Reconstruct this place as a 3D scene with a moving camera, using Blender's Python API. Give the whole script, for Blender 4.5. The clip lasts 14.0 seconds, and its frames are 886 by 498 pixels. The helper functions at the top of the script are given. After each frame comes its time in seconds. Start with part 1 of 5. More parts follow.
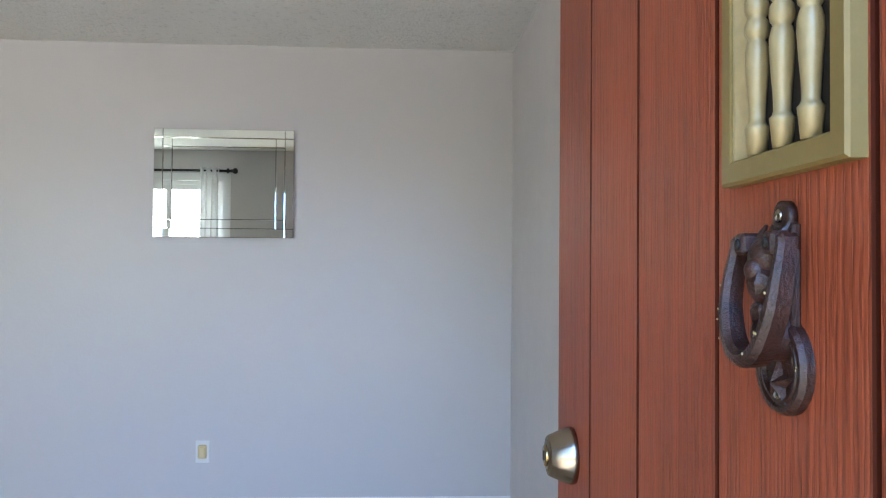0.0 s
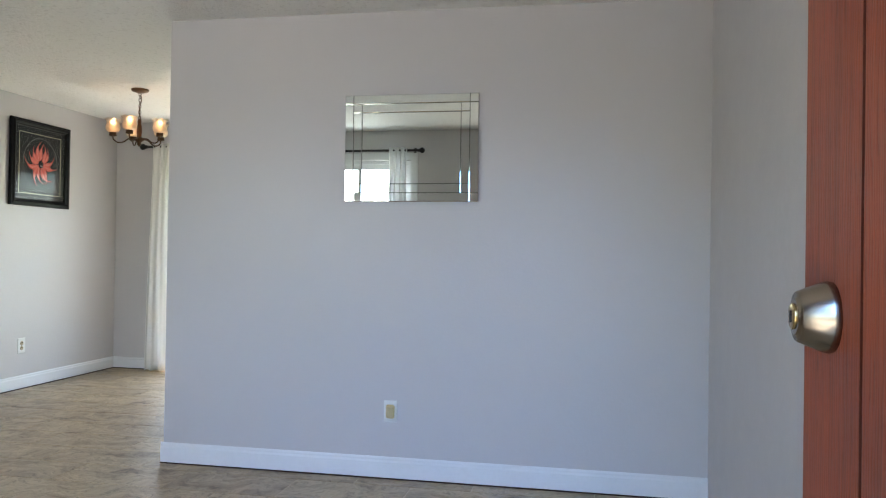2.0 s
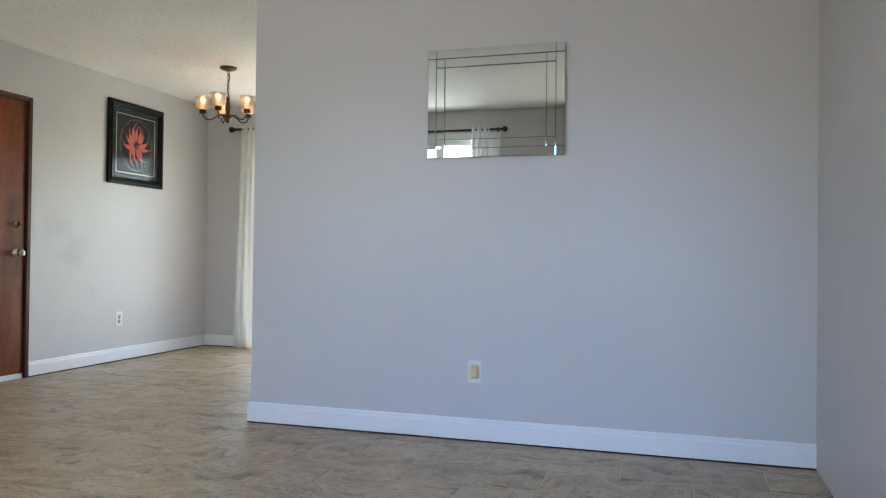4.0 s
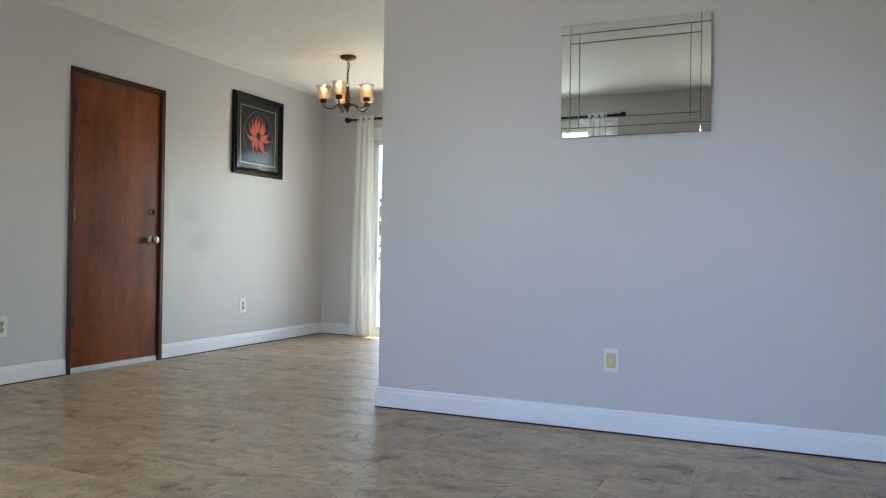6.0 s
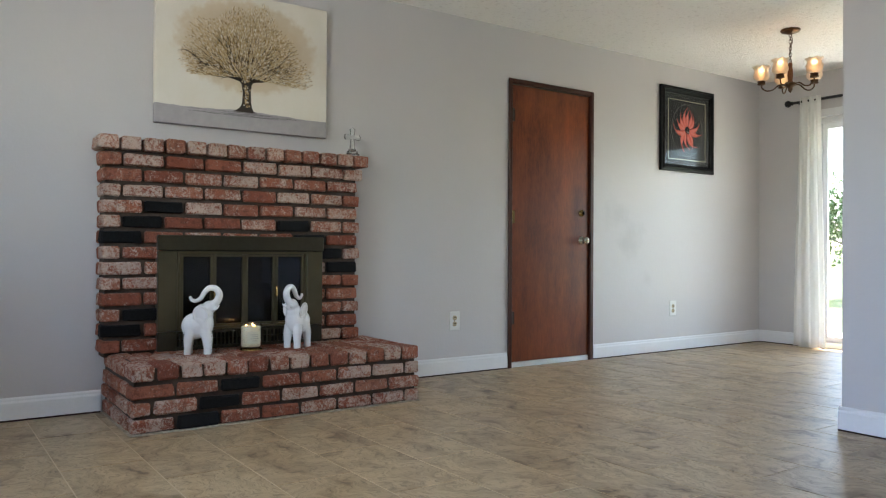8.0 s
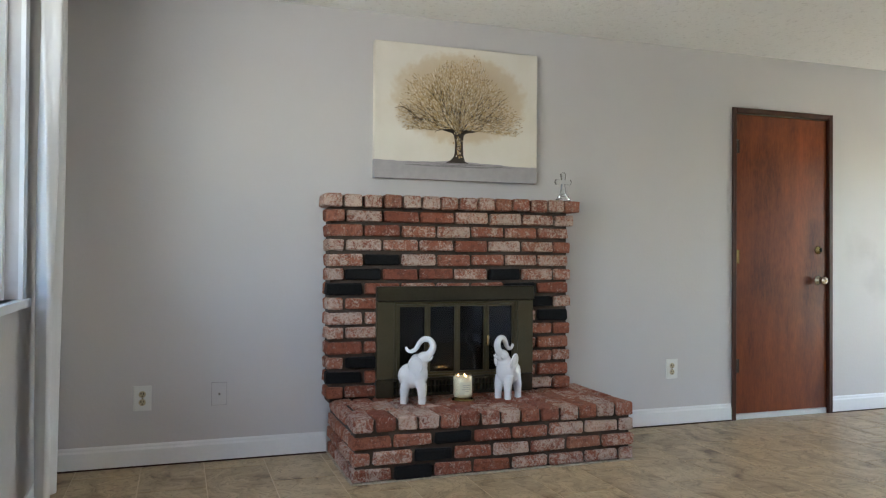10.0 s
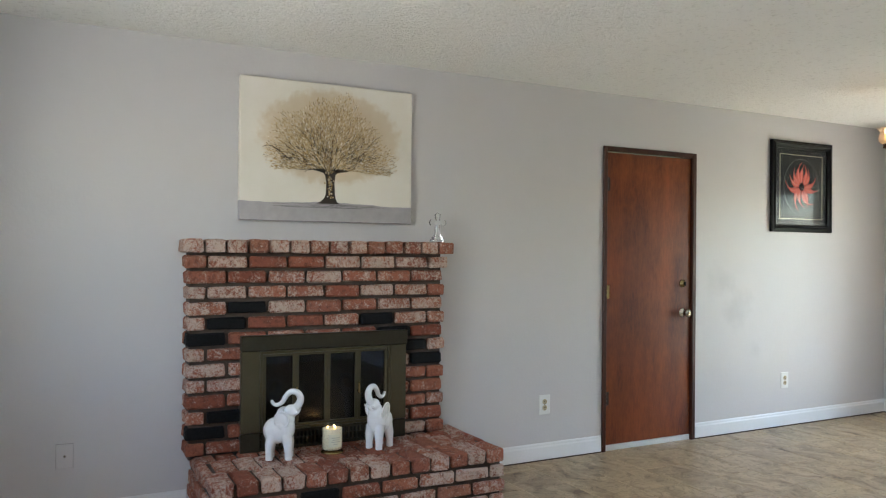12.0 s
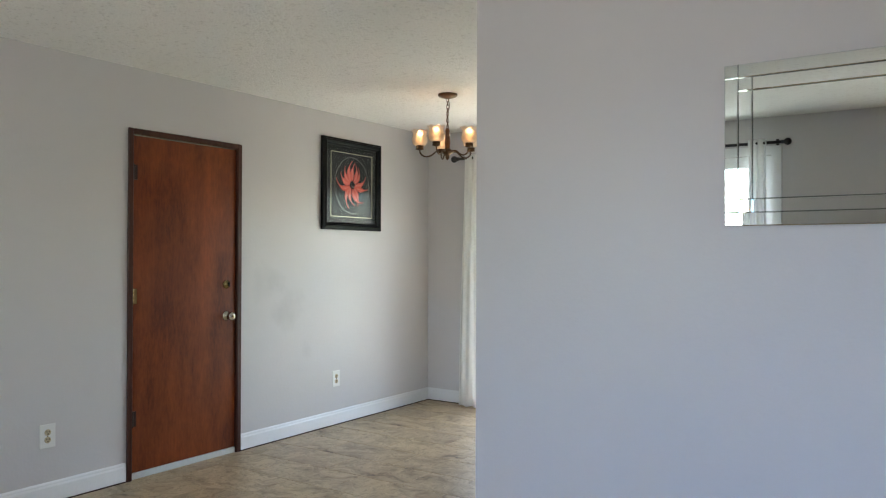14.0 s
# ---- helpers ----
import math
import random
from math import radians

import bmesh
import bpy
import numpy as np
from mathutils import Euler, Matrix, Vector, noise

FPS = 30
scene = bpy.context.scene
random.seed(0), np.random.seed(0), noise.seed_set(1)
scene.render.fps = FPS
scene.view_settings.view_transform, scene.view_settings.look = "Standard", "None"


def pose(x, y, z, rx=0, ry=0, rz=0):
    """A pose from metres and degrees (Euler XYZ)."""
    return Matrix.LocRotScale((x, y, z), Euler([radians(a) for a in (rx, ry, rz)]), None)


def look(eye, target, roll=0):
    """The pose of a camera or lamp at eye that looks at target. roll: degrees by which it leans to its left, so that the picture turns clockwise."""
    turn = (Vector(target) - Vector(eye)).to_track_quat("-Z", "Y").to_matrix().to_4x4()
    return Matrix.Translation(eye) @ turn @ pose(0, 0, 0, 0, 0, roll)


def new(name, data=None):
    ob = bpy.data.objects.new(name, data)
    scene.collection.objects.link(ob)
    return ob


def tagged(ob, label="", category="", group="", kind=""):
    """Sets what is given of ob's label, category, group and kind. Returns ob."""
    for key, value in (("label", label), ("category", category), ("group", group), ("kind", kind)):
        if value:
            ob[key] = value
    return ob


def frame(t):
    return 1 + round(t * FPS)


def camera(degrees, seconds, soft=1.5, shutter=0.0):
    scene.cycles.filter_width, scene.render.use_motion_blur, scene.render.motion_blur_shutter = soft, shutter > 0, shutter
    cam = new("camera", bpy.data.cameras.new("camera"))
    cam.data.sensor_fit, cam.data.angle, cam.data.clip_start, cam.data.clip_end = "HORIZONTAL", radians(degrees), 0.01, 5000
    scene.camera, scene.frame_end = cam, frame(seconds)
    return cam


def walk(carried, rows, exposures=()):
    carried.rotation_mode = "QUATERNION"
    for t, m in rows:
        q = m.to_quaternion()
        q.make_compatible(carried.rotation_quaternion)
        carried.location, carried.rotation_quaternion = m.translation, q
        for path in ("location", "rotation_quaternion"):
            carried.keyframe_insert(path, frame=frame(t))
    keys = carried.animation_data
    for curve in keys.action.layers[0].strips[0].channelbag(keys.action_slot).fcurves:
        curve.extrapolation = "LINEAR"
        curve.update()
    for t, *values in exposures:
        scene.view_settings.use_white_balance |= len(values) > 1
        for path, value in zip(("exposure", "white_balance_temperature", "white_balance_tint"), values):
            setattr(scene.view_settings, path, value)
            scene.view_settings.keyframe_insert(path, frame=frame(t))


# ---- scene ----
cam = camera(60.5, 14.0, 1.2)
PATH = [
    (0, (0.121, 0.099, 1.301), (0.229, 2.095, 1.349), 0.5),
    (0.5, (0.066, 0.097, 1.292), (-0.009, 2.095, 1.333), 0.4),
    (1, (-0.004, 0.094, 1.247), (-0.114, 2.091, 1.277), 0.3),
    (1.5, (0.059, 0.161, 1.202), (-0.103, 2.154, 1.231), 0.5),
    (2, (0.106, 0.209, 1.165), (-0.264, 2.175, 1.183), 0.9),
    (2.5, (0.114, 0.252, 1.11), (-0.325, 2.204, 1.118), 1.0),
    (3, (0.081, 0.283, 1.021), (-0.397, 2.226, 1.031), 0.9),
    (3.2, (0.078, 0.296, 0.969), (-0.424, 2.231, 0.991), 0.9),
    (5.3, (-0.004, 0.303, 0.891), (-0.706, 2.175, 0.9), 0.8),
    (5.5, (-0.049, 0.304, 0.872), (-0.78, 2.165, 0.881), 0.9),
    (6, (-0.129, 0.342, 0.866), (-0.945, 2.168, 0.874), 0.9),
    (6.5, (-0.201, 0.373, 0.867), (-1.178, 2.118, 0.873), 0.7),
    (7, (-0.233, 0.392, 0.823), (-1.543, 1.903, 0.831), 0.6),
    (7.5, (-0.292, 0.408, 0.817), (-1.753, 1.774, 0.825), 0.5),
    (8, (-0.316, 0.483, 0.824), (-1.957, 1.626, 0.834), 0.3),
    (8.5, (-0.343, 0.496, 0.831), (-2.157, 1.338, 0.846), 0.2),
    (9, (-0.35, 0.485, 0.871), (-2.207, 1.227, 0.886), 0.2),
    (9.2, (-0.36, 0.482, 0.901), (-2.225, 1.204, 0.92), 0.2),
    (11.3, (-0.391, 0.55, 1.311), (-2.294, 1.165, 1.321), 0.7),
    (11.5, (-0.431, 0.532, 1.327), (-2.315, 1.204, 1.337), 0.6),
    (12, (-0.428, 0.635, 1.345), (-2.204, 1.555, 1.354), 0.5),
    (12.5, (-0.439, 0.804, 1.347), (-2.094, 1.927, 1.358), 0.4),
    (13, (-0.465, 0.927, 1.337), (-2.03, 2.172, 1.347), 0.4),
    (13.5, (-0.547, 1.071, 1.363), (-1.923, 2.522, 1.371), 0.4),
    (14, (-0.49, 1.297, 1.343), (-1.603, 2.958, 1.356), 0.2),
]
EXPOSURES = [(0, 3.48), (0.7, 3.28), (3.0, 3.18), (6.5, 3.08), (7.6, 3.15), (9.0, 3.43), (12.0, 3.41), (13.5, 3.36), (14, 3.15)]
walk(cam, [(t, look(eye, target, roll)) for t, eye, target, roll in PATH], EXPOSURES)

# ---- world and sun ----
SUN_ELEVATION, SUN_AZIMUTH = radians(62), radians(12)
world = bpy.data.worlds.new("daylight")
scene.world = world
world.use_nodes = True
wn = world.node_tree.nodes
sky = wn.new("ShaderNodeTexSky")
sky.sky_type, sky.sun_disc = "NISHITA", False
sky.sun_elevation, sky.sun_rotation = SUN_ELEVATION, SUN_AZIMUTH
sky.air_density, sky.dust_density, sky.ozone_density = 1.0, 1.0, 1.0
wn["Background"].inputs["Strength"].default_value = 0.15
world.node_tree.links.new(sky.outputs[0], wn["Background"].inputs["Color"])
sun = new("sun", bpy.data.lights.new("sun", "SUN"))
sun.data.energy, sun.data.angle, sun.data.color = 4.0, radians(0.53), (1.0, 0.95, 0.87)
sun_way = Vector((math.sin(SUN_AZIMUTH) * math.cos(SUN_ELEVATION), math.cos(SUN_AZIMUTH) * math.cos(SUN_ELEVATION), math.sin(SUN_ELEVATION)))
sun.matrix_world = look(sun_way * 30, (0, 0, 0))


def daylight_lamp(name, centre, toward, w, h, power, colour, spread=180):
    lamp = bpy.data.lights.new(name, "AREA")
    lamp.shape, lamp.size, lamp.size_y, lamp.energy, lamp.color = "RECTANGLE", w, h, power, colour
    lamp.spread = radians(spread)
    ob = new(name, lamp)
    ob.matrix_world = look(centre, toward)
    return ob


daylight_lamp("front_window_daylight", (-2.47, -0.25, 1.67), (-1.5, 5, 3.5), 1.32, 0.80, 4.0, (0.91, 0.97, 1.0))
daylight_lamp("front_door_sky_light", (-0.12, -0.19, 1.72), (-0.55, 2.0, 0.42), 0.84, 0.62, 1.25, (0.19, 0.42, 1.0), 72)
# warm lamp added in the doorway, standing in for sun bounced off paving
daylight_lamp("front_door_bounce_fill", (-0.36, -0.19, 0.60), (-0.50, 1.1, 2.6), 0.50, 0.70, 0.55, (1.0, 0.86, 0.70), 100)
daylight_lamp("sliding_door_daylight", (-2.90, 7.19, 1.05), (-2.0, 0, 4.6), 1.40, 1.80, 1.65, (0.92, 0.98, 1.0))

# ---- plan ----
XL, XR = -4.51, 0.697        # fireplace wall, wall beside the entry
Y0, YM, YB, YF = -0.06, 4.055, 4.175, 7.052   # entry wall, mirror wall front and back, dining end wall
XP, H, T = -2.168, 2.44, 0.13


# ---- materials ----
def nodes_of(name):
    m = bpy.data.materials.new(name)
    m.use_nodes = True
    nt = m.node_tree
    return m, nt, nt.nodes["Principled BSDF"]


def add(nt, kind, **values):
    n = nt.nodes.new(kind)
    for key, v in values.items():
        n.inputs[key].default_value = v
    return n


def noise_node(nt, vec, scale, detail=4.0, rough=0.55):
    n = add(nt, "ShaderNodeTexNoise", Scale=scale, Detail=detail, Roughness=rough)
    nt.links.new(vec, n.inputs["Vector"])
    return n.outputs["Fac"]


def ramp(nt, fac, stops):
    n = nt.nodes.new("ShaderNodeValToRGB")
    el = n.color_ramp.elements
    while len(el) < len(stops):
        el.new(0.5)
    for e, (p, c) in zip(el, stops):
        e.position, e.color = p, (*c, 1) if len(c) == 3 else c
    nt.links.new(fac, n.inputs["Fac"])
    return n.outputs["Color"]


def mix(nt, fac, a, b, mode="MIX"):
    n = nt.nodes.new("ShaderNodeMix")
    n.data_type, n.blend_type = "RGBA", mode
    for sock, v in ((n.inputs[0], fac), (n.inputs[6], a), (n.inputs[7], b)):
        if isinstance(v, (int, float)):
            sock.default_value = v
        elif isinstance(v, tuple):
            sock.default_value = (*v, 1)
        else:
            nt.links.new(v, sock)
    return n.outputs[2]


def calc(nt, op, a, b=0.0):
    n = nt.nodes.new("ShaderNodeMath")
    n.operation = op
    for sock, v in ((n.inputs[0], a), (n.inputs[1], b)):
        if isinstance(v, (int, float)):
            sock.default_value = v
        else:
            nt.links.new(v, sock)
    return n.outputs[0]


def place(nt, stretch=(1, 1, 1), shuffle=False):
    """Object coordinates in metres, stretched; shuffled from piece to piece where asked."""
    tc = nt.nodes.new("ShaderNodeTexCoord")
    mp = nt.nodes.new("ShaderNodeMapping")
    mp.inputs["Scale"].default_value = stretch
    nt.links.new(tc.outputs["Object"], mp.inputs["Vector"])
    if shuffle:
        info = nt.nodes.new("ShaderNodeObjectInfo")
        v = nt.nodes.new("ShaderNodeCombineXYZ")
        for k, f in enumerate((37.0, 71.0, 13.0)):
            nt.links.new(calc(nt, "MULTIPLY", info.outputs["Random"], f), v.inputs[k])
        nt.links.new(v.outputs[0], mp.inputs["Location"])
    return mp.outputs[0]


def bump(nt, bsdf, height, strength, distance):
    n = add(nt, "ShaderNodeBump", Strength=strength, Distance=distance)
    nt.links.new(height, n.inputs["Height"])
    nt.links.new(n.outputs[0], bsdf.inputs["Normal"])


def surface(name, colour, rough=0.5, metal=0.0, vary=0.08, coarse=3.0, fine=60.0, relief=0.15, depth=0.001, spec=0.5, stretch=(1, 1, 1), shuffle=False, coat=0.0):
    m, nt, b = nodes_of(name)
    p = place(nt, stretch, shuffle)
    big, small = noise_node(nt, p, coarse, 3), noise_node(nt, p, fine, 5)
    lo = tuple(c * (1 - vary) for c in colour)
    hi = tuple(min(1, c * (1 + vary)) for c in colour)
    both = calc(nt, "ADD", calc(nt, "MULTIPLY", big, 0.6), calc(nt, "MULTIPLY", small, 0.4))
    nt.links.new(ramp(nt, both, [(0.35, lo), (0.65, hi)]), b.inputs["Base Color"])
    nt.links.new(calc(nt, "ADD", calc(nt, "MULTIPLY", big, 0.16 * rough), rough * 0.92), b.inputs["Roughness"])
    b.inputs["Metallic"].default_value, b.inputs["Specular IOR Level"].default_value = metal, spec
    b.inputs["Coat Weight"].default_value = coat
    if relief:
        bump(nt, b, small, relief, depth)
    return m


def wall_paint(name, colour, rough, smudges=()):
    m, nt, b = nodes_of(name)
    p = place(nt)
    big, mid, orange_peel = noise_node(nt, p, 0.9, 3), noise_node(nt, p, 7, 5), noise_node(nt, p, 55, 3)
    c = mix(nt, big, tuple(v * 0.97 for v in colour), tuple(v * 1.03 for v in colour))
    c = mix(nt, calc(nt, "MULTIPLY", mid, 0.35), c, tuple(v * 0.95 for v in colour))
    for centre, radius, amount in smudges:
        d = nt.nodes.new("ShaderNodeVectorMath")
        d.operation, d.inputs[1].default_value = "DISTANCE", centre
        nt.links.new(p, d.inputs[0])
        edge = calc(nt, "ADD", calc(nt, "DIVIDE", d.outputs["Value"], radius), calc(nt, "MULTIPLY", calc(nt, "SUBTRACT", mid, 0.5), 2.4))
        c = mix(nt, ramp(nt, edge, [(0.1, (amount,) * 3), (1.0, (0, 0, 0))]), c, tuple(v * 0.55 for v in colour))
    nt.links.new(c, b.inputs["Base Color"])
    patch = noise_node(nt, p, 1.7, 3)
    flecks = ramp(nt, noise_node(nt, p, 26, 7, 0.68), [(0.46, (0, 0, 0)), (0.70, (1, 1, 1))])
    nt.links.new(calc(nt, "ADD", calc(nt, "MULTIPLY", mid, 0.16), calc(nt, "SUBTRACT", rough + 0.04, calc(nt, "ADD", calc(nt, "MULTIPLY", patch, 0.20), calc(nt, "MULTIPLY", calc(nt, "MULTIPLY", flecks, patch), 0.15)))), b.inputs["Roughness"])
    b.inputs["Specular IOR Level"].default_value = 0.5
    h = calc(nt, "ADD", calc(nt, "MULTIPLY", mid, 1.4), orange_peel)
    bump(nt, b, h, 0.35, 0.0022)
    return m


def popcorn():
    m, nt, b = nodes_of("popcorn_ceiling")
    p = place(nt)
    v = add(nt, "ShaderNodeTexVoronoi", Scale=58.0)
    nt.links.new(p, v.inputs["Vector"])
    grain, clump, big = noise_node(nt, p, 130, 4, 0.7), noise_node(nt, p, 42, 5, 0.65), noise_node(nt, p, 0.8, 2)
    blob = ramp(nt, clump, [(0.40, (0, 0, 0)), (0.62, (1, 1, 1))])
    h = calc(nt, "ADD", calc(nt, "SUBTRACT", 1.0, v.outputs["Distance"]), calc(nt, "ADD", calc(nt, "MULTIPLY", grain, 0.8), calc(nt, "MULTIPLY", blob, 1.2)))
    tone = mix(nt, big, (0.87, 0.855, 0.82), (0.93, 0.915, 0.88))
    # low spots between clumps darkened: the pits' shade is put into the colour
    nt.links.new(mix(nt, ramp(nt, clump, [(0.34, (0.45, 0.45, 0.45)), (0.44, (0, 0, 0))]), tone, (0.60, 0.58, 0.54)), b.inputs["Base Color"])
    b.inputs["Roughness"].default_value = 0.9
    b.inputs["Specular IOR Level"].default_value = 0.2
    bump(nt, b, h, 0.6, 0.009)
    return m


def stone_tile():
    m, nt, b = nodes_of("stone_look_tile")
    p = place(nt, (1.55, 3.7, 3.7), True)
    q = place(nt, (1, 1, 1), True)
    warp = noise_node(nt, q, 3.0, 4)
    vec = nt.nodes.new("ShaderNodeVectorMath")
    vec.operation = "ADD"
    comb = nt.nodes.new("ShaderNodeCombineXYZ")
    nt.links.new(calc(nt, "MULTIPLY", warp, 2.0), comb.inputs[1])
    nt.links.new(p, vec.inputs[0])
    nt.links.new(comb.outputs[0], vec.inputs[1])
    vein, fine, cloud = noise_node(nt, vec.outputs[0], 2.6, 8, 0.62), noise_node(nt, vec.outputs[0], 16, 6, 0.7), noise_node(nt, q, 2.2, 3)
    base = ramp(nt, vein, [(0.3, (0.15, 0.09, 0.045)), (0.40, (0.36, 0.26, 0.15)), (0.6, (0.54, 0.415, 0.26)), (0.72, (0.40, 0.29, 0.165)), (0.80, (0.24, 0.16, 0.085))])
    speck = ramp(nt, fine, [(0.34, (0.42, 0.40, 0.37)), (0.50, (1, 1, 1))])
    c = mix(nt, 0.80, base, speck, "MULTIPLY")
    info = nt.nodes.new("ShaderNodeObjectInfo")
    tone = ramp(nt, info.outputs["Random"], [(0.0, (0.93, 0.92, 0.92)), (1.0, (1.07, 1.07, 1.06))])
    nt.links.new(mix(nt, 1.0, c, tone, "MULTIPLY"), b.inputs["Base Color"])
    nt.links.new(calc(nt, "ADD", calc(nt, "MULTIPLY", cloud, 0.15), 0.34), b.inputs["Roughness"])
    bump(nt, b, calc(nt, "ADD", vein, calc(nt, "MULTIPLY", fine, 0.5)), 0.22, 0.002)
    return m


def brick_look(name, sooty=False):
    m, nt, b = nodes_of(name)
    p = place(nt, (1, 1, 1), True)
    info = nt.nodes.new("ShaderNodeObjectInfo")
    r = info.outputs["Random"]
    big, mid, fine = noise_node(nt, p, 12, 4), noise_node(nt, p, 78, 9, 0.85), noise_node(nt, p, 240, 4, 0.7)
    if sooty:
        c = ramp(nt, mid, [(0.3, (0.003, 0.003, 0.0035)), (0.62, (0.010, 0.010, 0.011)), (0.85, (0.07, 0.05, 0.044))])
    else:
        clay = ramp(nt, r, [(0.0, (0.30, 0.092, 0.056)), (0.3, (0.42, 0.140, 0.082)), (0.6, (0.48, 0.180, 0.105)), (0.85, (0.37, 0.125, 0.078)), (1.0, (0.46, 0.20, 0.125))])
        clay = mix(nt, ramp(nt, fine, [(0.4, (0.1, 0.1, 0.1)), (0.65, (0.55, 0.55, 0.55))]), clay, (0.16, 0.050, 0.032))
        clay = mix(nt, ramp(nt, noise_node(nt, p, 30, 5, 0.7), [(0.50, (0, 0, 0)), (0.64, (0.55, 0.55, 0.55))]), clay, (0.11, 0.042, 0.030))
        second = calc(nt, "FRACT", calc(nt, "MULTIPLY", r, 17.3))
        # old lime wash left in patches that stop short of some corners
        edge = calc(nt, "ADD", calc(nt, "MULTIPLY", second, 0.12), 0.438)
        worn = calc(nt, "ADD", calc(nt, "MULTIPLY", mid, 0.72), calc(nt, "MULTIPLY", noise_node(nt, p, 17, 5, 0.6), 0.28))
        dust = calc(nt, "MULTIPLY", calc(nt, "SUBTRACT", edge, worn), 13.0)
        clamp = nt.nodes.new("ShaderNodeClamp")
        clamp.inputs["Max"].default_value = 0.78
        nt.links.new(dust, clamp.inputs["Value"])
        lime = mix(nt, big, (0.56, 0.42, 0.34), (0.74, 0.62, 0.53))
        c = mix(nt, clamp.outputs[0], clay, lime)
        pits = ramp(nt, noise_node(nt, p, 52, 8, 0.78), [(0.56, (0, 0, 0)), (0.66, (0.85, 0.85, 0.85))])
        c = mix(nt, pits, c, (0.075, 0.034, 0.025))
    nt.links.new(c, b.inputs["Base Color"])
    b.inputs["Roughness"].default_value = 0.75 if sooty else 0.85
    b.inputs["Specular IOR Level"].default_value = 0.2
    bump(nt, b, calc(nt, "ADD", mid, calc(nt, "MULTIPLY", fine, 0.7)), 1.0, 0.008)
    return m


def wood(name, dark, light, stretch, rough, coat=0.0, relief=0.2, ring=3.0, lines=0.0):
    m, nt, b = nodes_of(name)
    b.inputs["Specular IOR Level"].default_value = 0.25
    p = place(nt, stretch, True)
    q = place(nt, (1, 1, 1))
    flow, fibre, cloud = noise_node(nt, p, ring, 5, 0.6), noise_node(nt, p, 24, 6, 0.65), noise_node(nt, q, 3.0, 4)
    grain = calc(nt, "ADD", calc(nt, "MULTIPLY", flow, 0.5), calc(nt, "ADD", calc(nt, "MULTIPLY", fibre, 0.3), calc(nt, "MULTIPLY", cloud, 0.2)))
    colour = ramp(nt, grain, [(0.36, dark), (0.5, tuple((a + c) / 2 for a, c in zip(dark, light))), (0.64, light)])
    if lines:
        streak = noise_node(nt, p, 7.0, 9, 0.72)
        colour = mix(nt, ramp(nt, streak, [(0.53, (0, 0, 0)), (0.64, (lines,) * 3)]), colour, tuple(v * 0.35 for v in dark))
        fibre = calc(nt, "SUBTRACT", fibre, calc(nt, "MULTIPLY", streak, 0.8))
    nt.links.new(colour, b.inputs["Base Color"])
    nt.links.new(calc(nt, "ADD", calc(nt, "MULTIPLY", cloud, 0.2), rough - 0.1), b.inputs["Roughness"])
    b.inputs["Coat Weight"].default_value = coat
    bump(nt, b, fibre, relief, 0.0015)
    return m


def weathered_planks(name):
    """Red stained planks with raised, weather-worn flame grain."""
    m, nt, b = nodes_of(name)
    b.inputs["Specular IOR Level"].default_value = 0.3
    p, q = place(nt, (1, 1, 0.10), True), place(nt, (70, 70, 2.2), True)
    w = add(nt, "ShaderNodeTexWave", Scale=62.0, Distortion=11.0, Detail=3.0)
    w.inputs["Detail Scale"].default_value, w.inputs["Detail Roughness"].default_value = 1.6, 0.6
    w.bands_direction = "Y"
    nt.links.new(p, w.inputs["Vector"])
    fibre, cloud, pore = noise_node(nt, q, 2.0, 6, 0.7), noise_node(nt, place(nt), 5.0, 4), noise_node(nt, q, 7.0, 3, 0.6)
    ridge = ramp(nt, w.outputs["Fac"], [(0.0, (0, 0, 0)), (0.25, (0.7, 0.7, 0.7)), (1.0, (1, 1, 1))])
    tone = calc(nt, "ADD", calc(nt, "MULTIPLY", ridge, 0.11), calc(nt, "ADD", calc(nt, "MULTIPLY", fibre, 0.45), calc(nt, "MULTIPLY", cloud, 0.40)))
    c = ramp(nt, tone, [(0.34, (0.105, 0.021, 0.008)), (0.56, (0.215, 0.046, 0.017)), (0.76, (0.30, 0.071, 0.027))])
    c = mix(nt, ramp(nt, pore, [(0.60, (0, 0, 0)), (0.70, (0.4, 0.4, 0.4))]), c, (0.045, 0.010, 0.005))
    nt.links.new(c, b.inputs["Base Color"])
    nt.links.new(calc(nt, "ADD", calc(nt, "MULTIPLY", cloud, 0.2), 0.42), b.inputs["Roughness"])
    bump(nt, b, calc(nt, "ADD", calc(nt, "MULTIPLY", ridge, 0.5), calc(nt, "SUBTRACT", fibre, calc(nt, "MULTIPLY", pore, 0.4))), 0.55, 0.0012)
    return m


